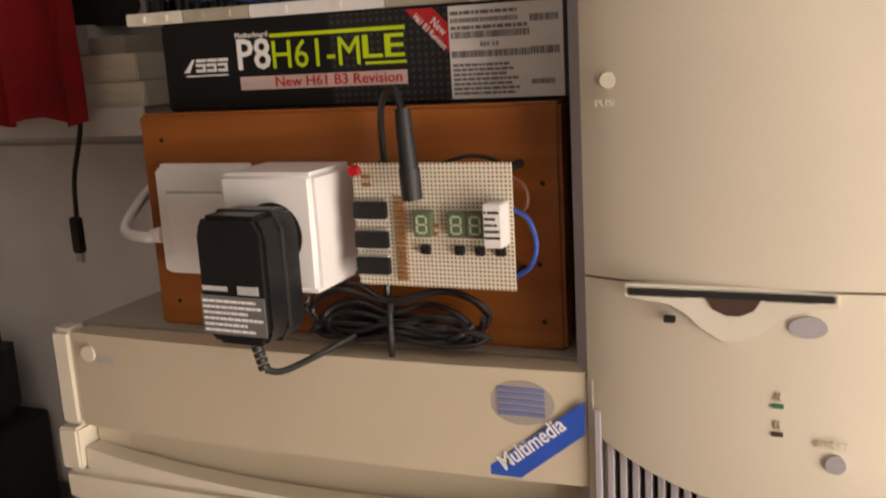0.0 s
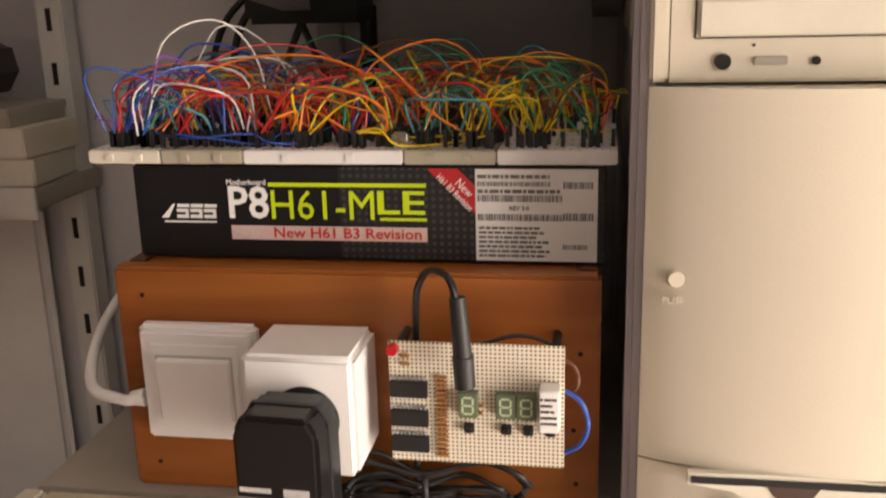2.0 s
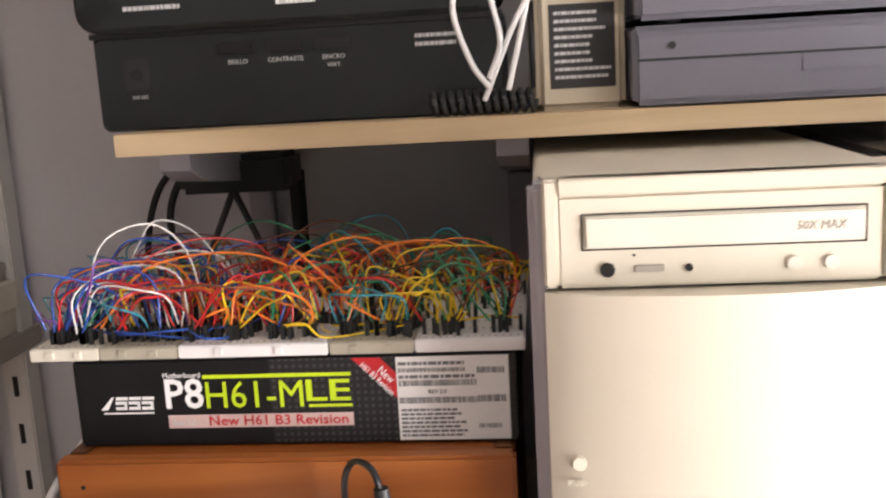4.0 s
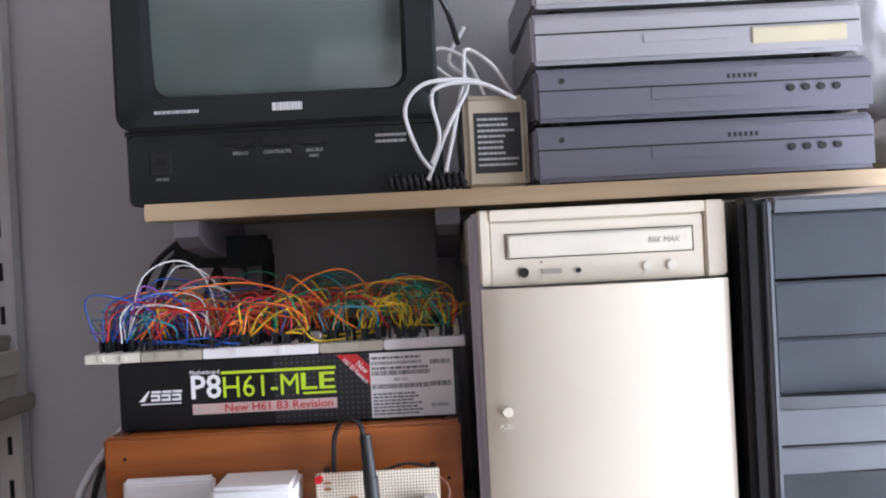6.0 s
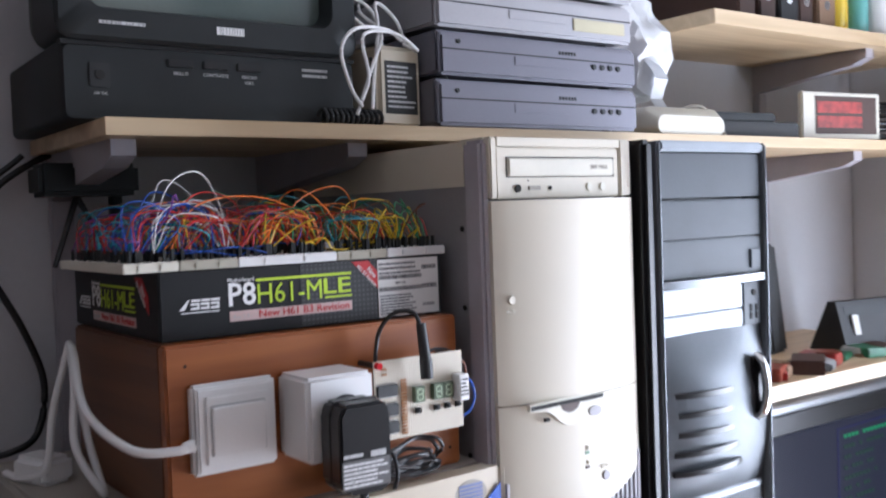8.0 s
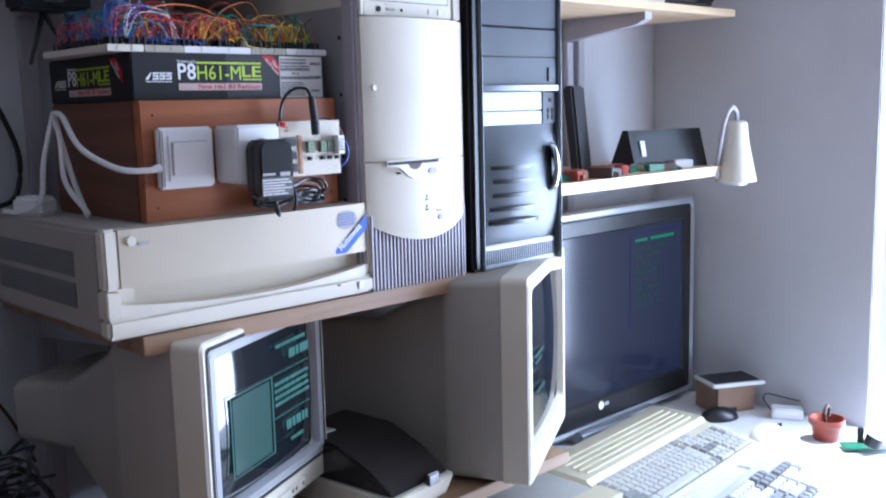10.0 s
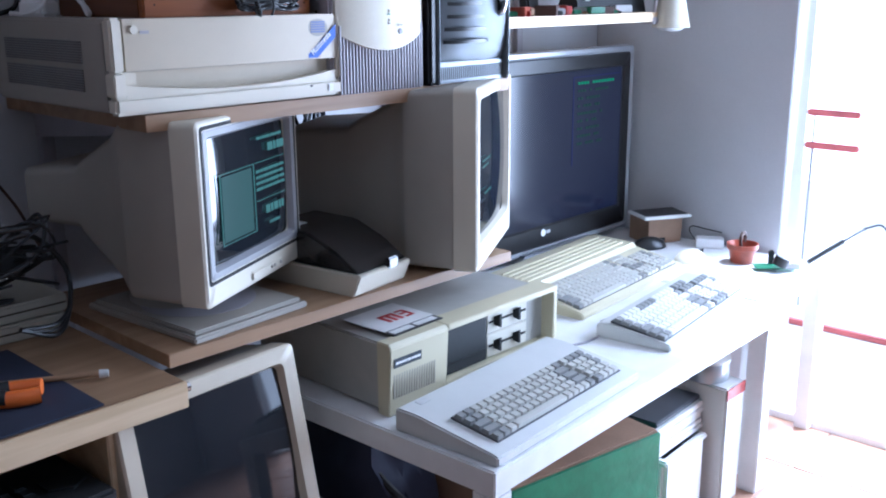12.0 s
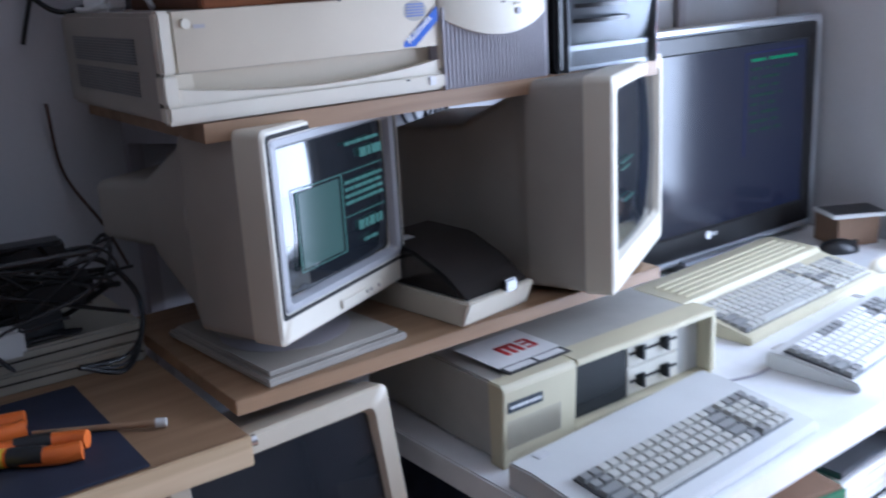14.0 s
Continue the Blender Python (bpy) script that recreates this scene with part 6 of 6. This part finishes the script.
# ---- wooden side desk on the other side ----
LZ = 0.80
sd = thing("side_desk", "brown wooden desk with a shelf below its top", "desk", pose(0, 0, 0))
part("top", bx(-1.10, -0.080, -0.187, 0.43, LZ - 0.045, LZ - 0.001, 0.003), "oak", sd)
part("front_edge", bx(-1.10, -0.080, -0.192, -0.187, LZ - 0.045, LZ - 0.001, 0.002), "birch", sd)
part("side_panel", bx(-0.205, -0.185, -0.16, 0.4, FZ, LZ - 0.045, 0.002), "birch", sd)
part("side_panel", bx(-1.10, -1.08, -0.16, 0.4, FZ, LZ - 0.045, 0.002), "birch", sd)
part("lower_shelf", bx(-1.08, -0.205, -0.17, 0.4, 0.60, 0.62, 0.002), "oak", sd)
part("knob", cyl(bmesh.new(), (-0.080, -0.17, LZ - 0.02), (-0.066, -0.17, LZ - 0.02), 0.008, n=16), "chrome", sd)
bk = thing("black_keypad", "black device with large keys on the lower shelf", "device", pose(-0.34, -0.14, 0.62, 0, 0, 3))
part("body", bx(-0.13, 0.125, -0.06, 0.12, 0.0, 0.05, 0.006), "black_matt", bk)
for i in range(6):
    for j in range(4):
        part("key", bx(-0.11 + i * 0.024, -0.09 + i * 0.024, -0.05 + j * 0.026, -0.028 + j * 0.026, 0.05, 0.06, 0.003), "charcoal", bk)
part("fan_grille", cyl(bmesh.new(), (0.08, 0.02, 0.05), (0.08, 0.02, 0.054), 0.035, n=6), "charcoal", bk)
solid("pale_case", bx(-0.13, 0.09, -0.05, 0.15, 0.0, 0.03, 0.005), "pale_grey", "pale flat case on the floor cupboard", "case", pose(-0.33, -0.22, 0.40))
cp = thing("cupboard", "dark low cupboard inside the side desk", "cupboard", pose(-0.6, 0, 0))
part("body", bx(-0.4, 0.37, -0.28, 0.36, FZ, 0.398, 0.004), "charcoal", cp)
mt = solid("desk_mat", bx(-0.28, 0.105, -0.13, 0.20, 0.0, 0.004, 0.001), "navy", "dark blue mat on the wooden desk", "mat", pose(-0.32, -0.055, LZ), round_=False)


def pliers(label, m, grip):
    t = thing("pliers", label, "tool", m)
    for s in (-1, 1):
        part("handle", tube(bmesh.new(), [(0.0, s * 0.006, 0.012), (0.04, s * 0.014, 0.013), (0.085, s * 0.02, 0.013), (0.12, s * 0.016, 0.014)], 0.0125, 10), grip, t, round_=True)
        part("grip_band", tube(bmesh.new(), [(0.03, s * 0.013, 0.0135), (0.075, s * 0.0195, 0.0145)], 0.0128, 10), "black_matt", t, round_=True)
        part("jaw", cyl(bmesh.new(), (0.0, s * 0.005, 0.01), (-0.06, s * 0.002, 0.009), 0.007, 0.003, 10), "dark_metal", t)
    return t


pliers("pliers with orange and black grips on the mat", pose(-0.375, -0.045, LZ + 0.004, 0, 0, -28), "orange")
pliers("pliers with yellow grips on the mat", pose(-0.47, -0.02, LZ + 0.004, 0, 0, -32), "yellow")
pliers("pliers with orange grips lying further back", pose(-0.43, 0.045, LZ + 0.004, 0, 0, -12), "orange")
br = thing("brush", "thin brush with a pale wooden handle", "tool", pose(-0.31, 0.0, LZ + 0.004))
part("handle", cyl(bmesh.new(), (0, 0, 0.005), (0.14, -0.085, 0.005), 0.004, 0.005, 10), "oak", br)
part("tip", cyl(bmesh.new(), (0.14, -0.085, 0.005), (0.152, -0.092, 0.005), 0.007, 0.006, 12), "pale_grey", br)
for i, (z, w) in enumerate(((0.0, 0.30), (0.034, 0.295))):
    d = thing("stacked_device", "yellowish flat device in a stack on the wooden desk", "device", pose(-0.235, 0.30, LZ + z, 0, 0, -2 + 3 * i), "stacked devices")
    part("body", bx(-w / 2, w / 2, -0.12, 0.13, 0.0, 0.032, 0.004), "greywhite", d)
    part("groove", bx(-w / 2 + 0.004, w / 2 - 0.004, -0.1206, -0.119, 0.015, 0.018, 0), "hole", d)
pz = LZ + 0.067
for k, (x, y, z, w, d, h, c, yaw) in enumerate(((-0.27, 0.22, 0.0, 0.09, 0.07, 0.05, "black_matt", 10), (-0.22, 0.20, 0.051, 0.10, 0.05, 0.045, "black_matt", -15), (-0.30, 0.24, 0.051, 0.06, 0.06, 0.06, "pale_grey", 5), (-0.26, 0.22, 0.112, 0.12, 0.05, 0.04, "black", -8), (-0.31, 0.16, 0.0, 0.04, 0.03, 0.045, "pale_grey", 0), (-0.21, 0.19, 0.097, 0.03, 0.02, 0.012, "silver", 20))):
    solid("power_brick" if "black" in c else "small_device", bx(-w / 2 - 0.02, w / 2 + 0.02, -d / 2, d / 2, 0, h, 0.006), c, "black power brick in a pile of cables" if "black" in c else "pale small device in a pile of cables", "device", pose(x, y, pz + z, 0, 0, yaw), group="piled devices")
cj = thing("cable_tangle", "tangle of black cables over the piled devices", "cable", pose(-0.24, 0.18, pz))
for i in range(16):
    r0 = random.Random(40 + i)
    pts = [(r0.uniform(-0.16, 0.13), r0.uniform(-0.1, 0.1), r0.uniform(0.0, 0.16)) for _ in range(5)]
    if i < 3:
        pts = [(0.02, 0.0, 0.1), (0.09, -0.02, 0.12), (0.14, -0.03, 0.06), (0.135, -0.05, 0.0), (0.09, -0.09, -0.02 - 0.01 * i), (0.02, -0.11, -0.01)]
    part("cable", tube(bmesh.new(), pts, r0.choice((0.0025, 0.0035, 0.0045)), 7, 7), "black", cj, round_=True)
bc = thing("hanging_cable", "thick black cable hanging against the wall", "cable", pose(0, 0, 0))
part("cable", tube(bmesh.new(), [(0.06, 0.42, 1.735), (0.0, 0.415, 1.715), (-0.06, 0.41, 1.67), (-0.075, 0.41, 1.60), (-0.03, 0.41, 1.50), (-0.008, 0.41, 1.43), (-0.02, 0.40, 1.37), (-0.05, 0.39, 1.352), (-0.09, 0.40, 1.352), (-0.16, 0.42, 1.40), (-0.2, 0.43, 1.3)], 0.0045, 10), "black", bc, round_=True)
part("cable", tube(bmesh.new(), [(-0.02, 0.41, 1.72), (-0.085, 0.405, 1.66), (-0.11, 0.41, 1.56), (-0.10, 0.41, 1.45), (-0.14, 0.42, 1.30)], 0.004, 10), "black", bc, round_=True)
yc = solid("wall_cable", tube(bmesh.new(), [(-0.12, 0.42, 1.2), (-0.11, 0.42, 1.08), (-0.06, 0.41, 0.98), (-0.03, 0.40, 0.9)], 0.003, 8), "brown", "thin dark cable running down the wall", "cable")
tc_ = thing("black_cables", "black cables hanging behind the monitors", "cable", pose(0.63, 0.40, 1.14))
for i in range(5):
    part("cable", tube(bmesh.new(), [(-0.04 + i * 0.03, 0, 0.03), (-0.06 + i * 0.03, -0.02, -0.04), (-0.02 + i * 0.02, -0.02, -0.08), (0.02 + i * 0.01, -0.01, -0.02), (0.04 + i * 0.01, 0, 0.03)], 0.004, 8), "black", tc_, round_=True)
tp = thing("folded_tripod", "small black tripod legs behind the wires", "tripod", pose(0.025, 0.34, 1.58))
part("leg", cyl(bmesh.new(), (0, 0, 0.085), (-0.035, -0.02, 0.0), 0.004, 0.003, 10), "black", tp)
part("leg", cyl(bmesh.new(), (0, 0, 0.085), (0.04, -0.01, 0.0), 0.004, 0.003, 10), "black", tp)
part("head", bx(-0.05, 0.07, -0.03, 0.03, 0.085, 0.125, 0.006), "charcoal", tp)
part("column", cyl(bmesh.new(), (0.06, 0.04, -0.06), (0.06, 0.04, 0.10), 0.009, n=14), "charcoal", tp)

# ---- wall shelf, boxes and red cloth at the far end ----
ws = thing("wall_rack", "pale perforated steel rack fixed to the wall", "rack", pose(0, 0, 0))
for x in (-0.285, -0.95):
    up = part("upright", bx(x - 0.016, x + 0.016, 0.395, 0.425, 0.9, 2.4, 0.002), "pale_grey", ws)
    sl_ = bmesh.new()
    for i in range(22):
        box(sl_, x - 0.003, x + 0.003, 0.394, 0.3955, 1.0 + i * 0.06, 1.025 + i * 0.06, 0)
    part("slots", sl_, "hole", up)
part("rack_shelf", bx(-1.0, -0.262, 0.29, 0.43, 1.478, 1.50, 0.002), "putty", ws)
part("rail", bx(-1.0, -0.262, 0.286, 0.29, 1.468, 1.503, 0.001), "pale_grey", ws)
solid("white_board", bx(-1.1, -0.34, 0.41, 0.43, 0.92, 1.455, 0.02, 3), "white_paint", "white panel standing against the wall", "panel", round_=False)
for i, (x, z, w, h, c, yaw) in enumerate(((-0.325, 1.5, 0.11, 0.03, "cream", 4), (-0.32, 1.531, 0.105, 0.032, "cream", -3), (-0.37, 1.564, 0.06, 0.035, "label_grey", 2), (-0.31, 1.5635, 0.06, 0.02, "putty", -5), (-0.46, 1.5, 0.09, 0.06, "putty", 0))):
    b = thing("small_box", "old pale cardboard box stacked on the rack", "box", pose(x, 0.345, z + 0.001, 0, 0, yaw), "stacked small boxes")
    part("box", bx(-w / 2, w / 2, -0.05, 0.05, 0, h, 0.002), c, b)
    part("lid", bx(-w / 2 - 0.001, w / 2 + 0.001, -0.051, 0.051, h * 0.55, h + 0.0006, 0.001), c, b)
bkp = solid("black_pouch", extrude_profile(bmesh.new(), [(-0.04, 0.0), (0.02, -0.002), (0.035, 0.02), (0.03, 0.045), (-0.01, 0.06), (-0.045, 0.04)], 1, -0.02, 0.02), "black_matt", "black angular pouch on the boxes", "pouch", pose(-0.335, 0.33, 1.60), round_=False)
cl = bmesh.new()
nx_, nz_ = 28, 20
gv_ = [[cl.verts.new((-0.73 + 0.42 * i / nx_, 0.25 + 0.014 * math.sin(i * 1.1) + 0.006 * math.sin(i * 2.3 + j * 0.2), 1.49 + 0.55 * j / nz_ + 0.006 * math.sin(i * 0.9))) for i in range(nx_ + 1)] for j in range(nz_ + 1)]
for j in range(nz_):
    for i in range(nx_):
        cl.faces.new((gv_[j][i], gv_[j][i + 1], gv_[j + 1][i + 1], gv_[j + 1][i]))
bmesh.ops.solidify(cl, geom=cl.faces[:], thickness=0.003)
solid("red_cloth", cl, "cloth", "bright red cloth hanging from the rack", "cloth")
setting("rack_hook_bar", bx(-0.8, -0.30, 0.245, 0.43, 2.03, 2.05, 0.002), "grey_metal", "steel bar that holds the red cloth", "bar")
us = thing("usb_cable", "black cable with a small plug hanging down", "cable", pose(-0.350, 0.262, 1.342))
part("cable", tube(bmesh.new(), [(0.015, 0.0, 0.19), (0.012, 0.0, 0.14), (-0.012, 0.005, 0.08), (-0.022, 0.01, 0.03)], 0.003, 8), "black", us, round_=True)
part("plug", bx(-0.031, -0.015, 0.004, 0.014, -0.015, 0.03, 0.002), "black", us)
part("contact", bx(-0.0285, -0.0175, 0.006, 0.012, -0.027, -0.015, 0.0005), "chrome", us)
gc = thing("green_carton", "dark carton with yellow-green printing on the wooden desk", "carton", pose(-0.72, 0.30, LZ))
part("carton", bx(-0.12, 0.12, -0.08, 0.1, 0.0, 0.25, 0.003), "black_matt", gc)
M["olive"] = mat("olive_print", (0.3, 0.36, 0.03), 0.5, var=0.3, scale=12)
part("print", bx(-0.118, 0.118, -0.0815, -0.0798, 0.02, 0.245, 0), "olive", gc)
pk = solid("dark_pack", bx(-0.13, 0.11, -0.07, 0.08, 0.0, 0.13, 0.02), "black_matt", "dark soft pack lying on a carton", "pack", pose(-0.72, 0.30, LZ + 0.2505))

# ---- floor tiles near the door ----
tm = bmesh.new()
loft(tm, [(0.0, -0.149, 0.149, -0.149, 0.149), (0.004, -0.147, 0.147, -0.147, 0.147)], 0.003, 1)
tm.transform(Matrix.Rotation(radians(90), 4, "X") @ Matrix.Scale(-1, 4, (0, 0, 1)))
bmesh.ops.recalc_face_normals(tm, faces=tm.faces)
tile_mesh = bpy.data.meshes.new("tile")
tm.to_mesh(tile_mesh)
tm.free()
tile_mesh.materials.append(M["tile"])
for i in range(15):
    for j in range(12):
        if -2.6 < 1.77 - i * 0.303 - 0.15 and len(floor.children) < 178:
            t = new("tile", tile_mesh)
            t.parent = floor
            t.location = (1.77 - i * 0.303, 0.285 - j * 0.303, FZ)
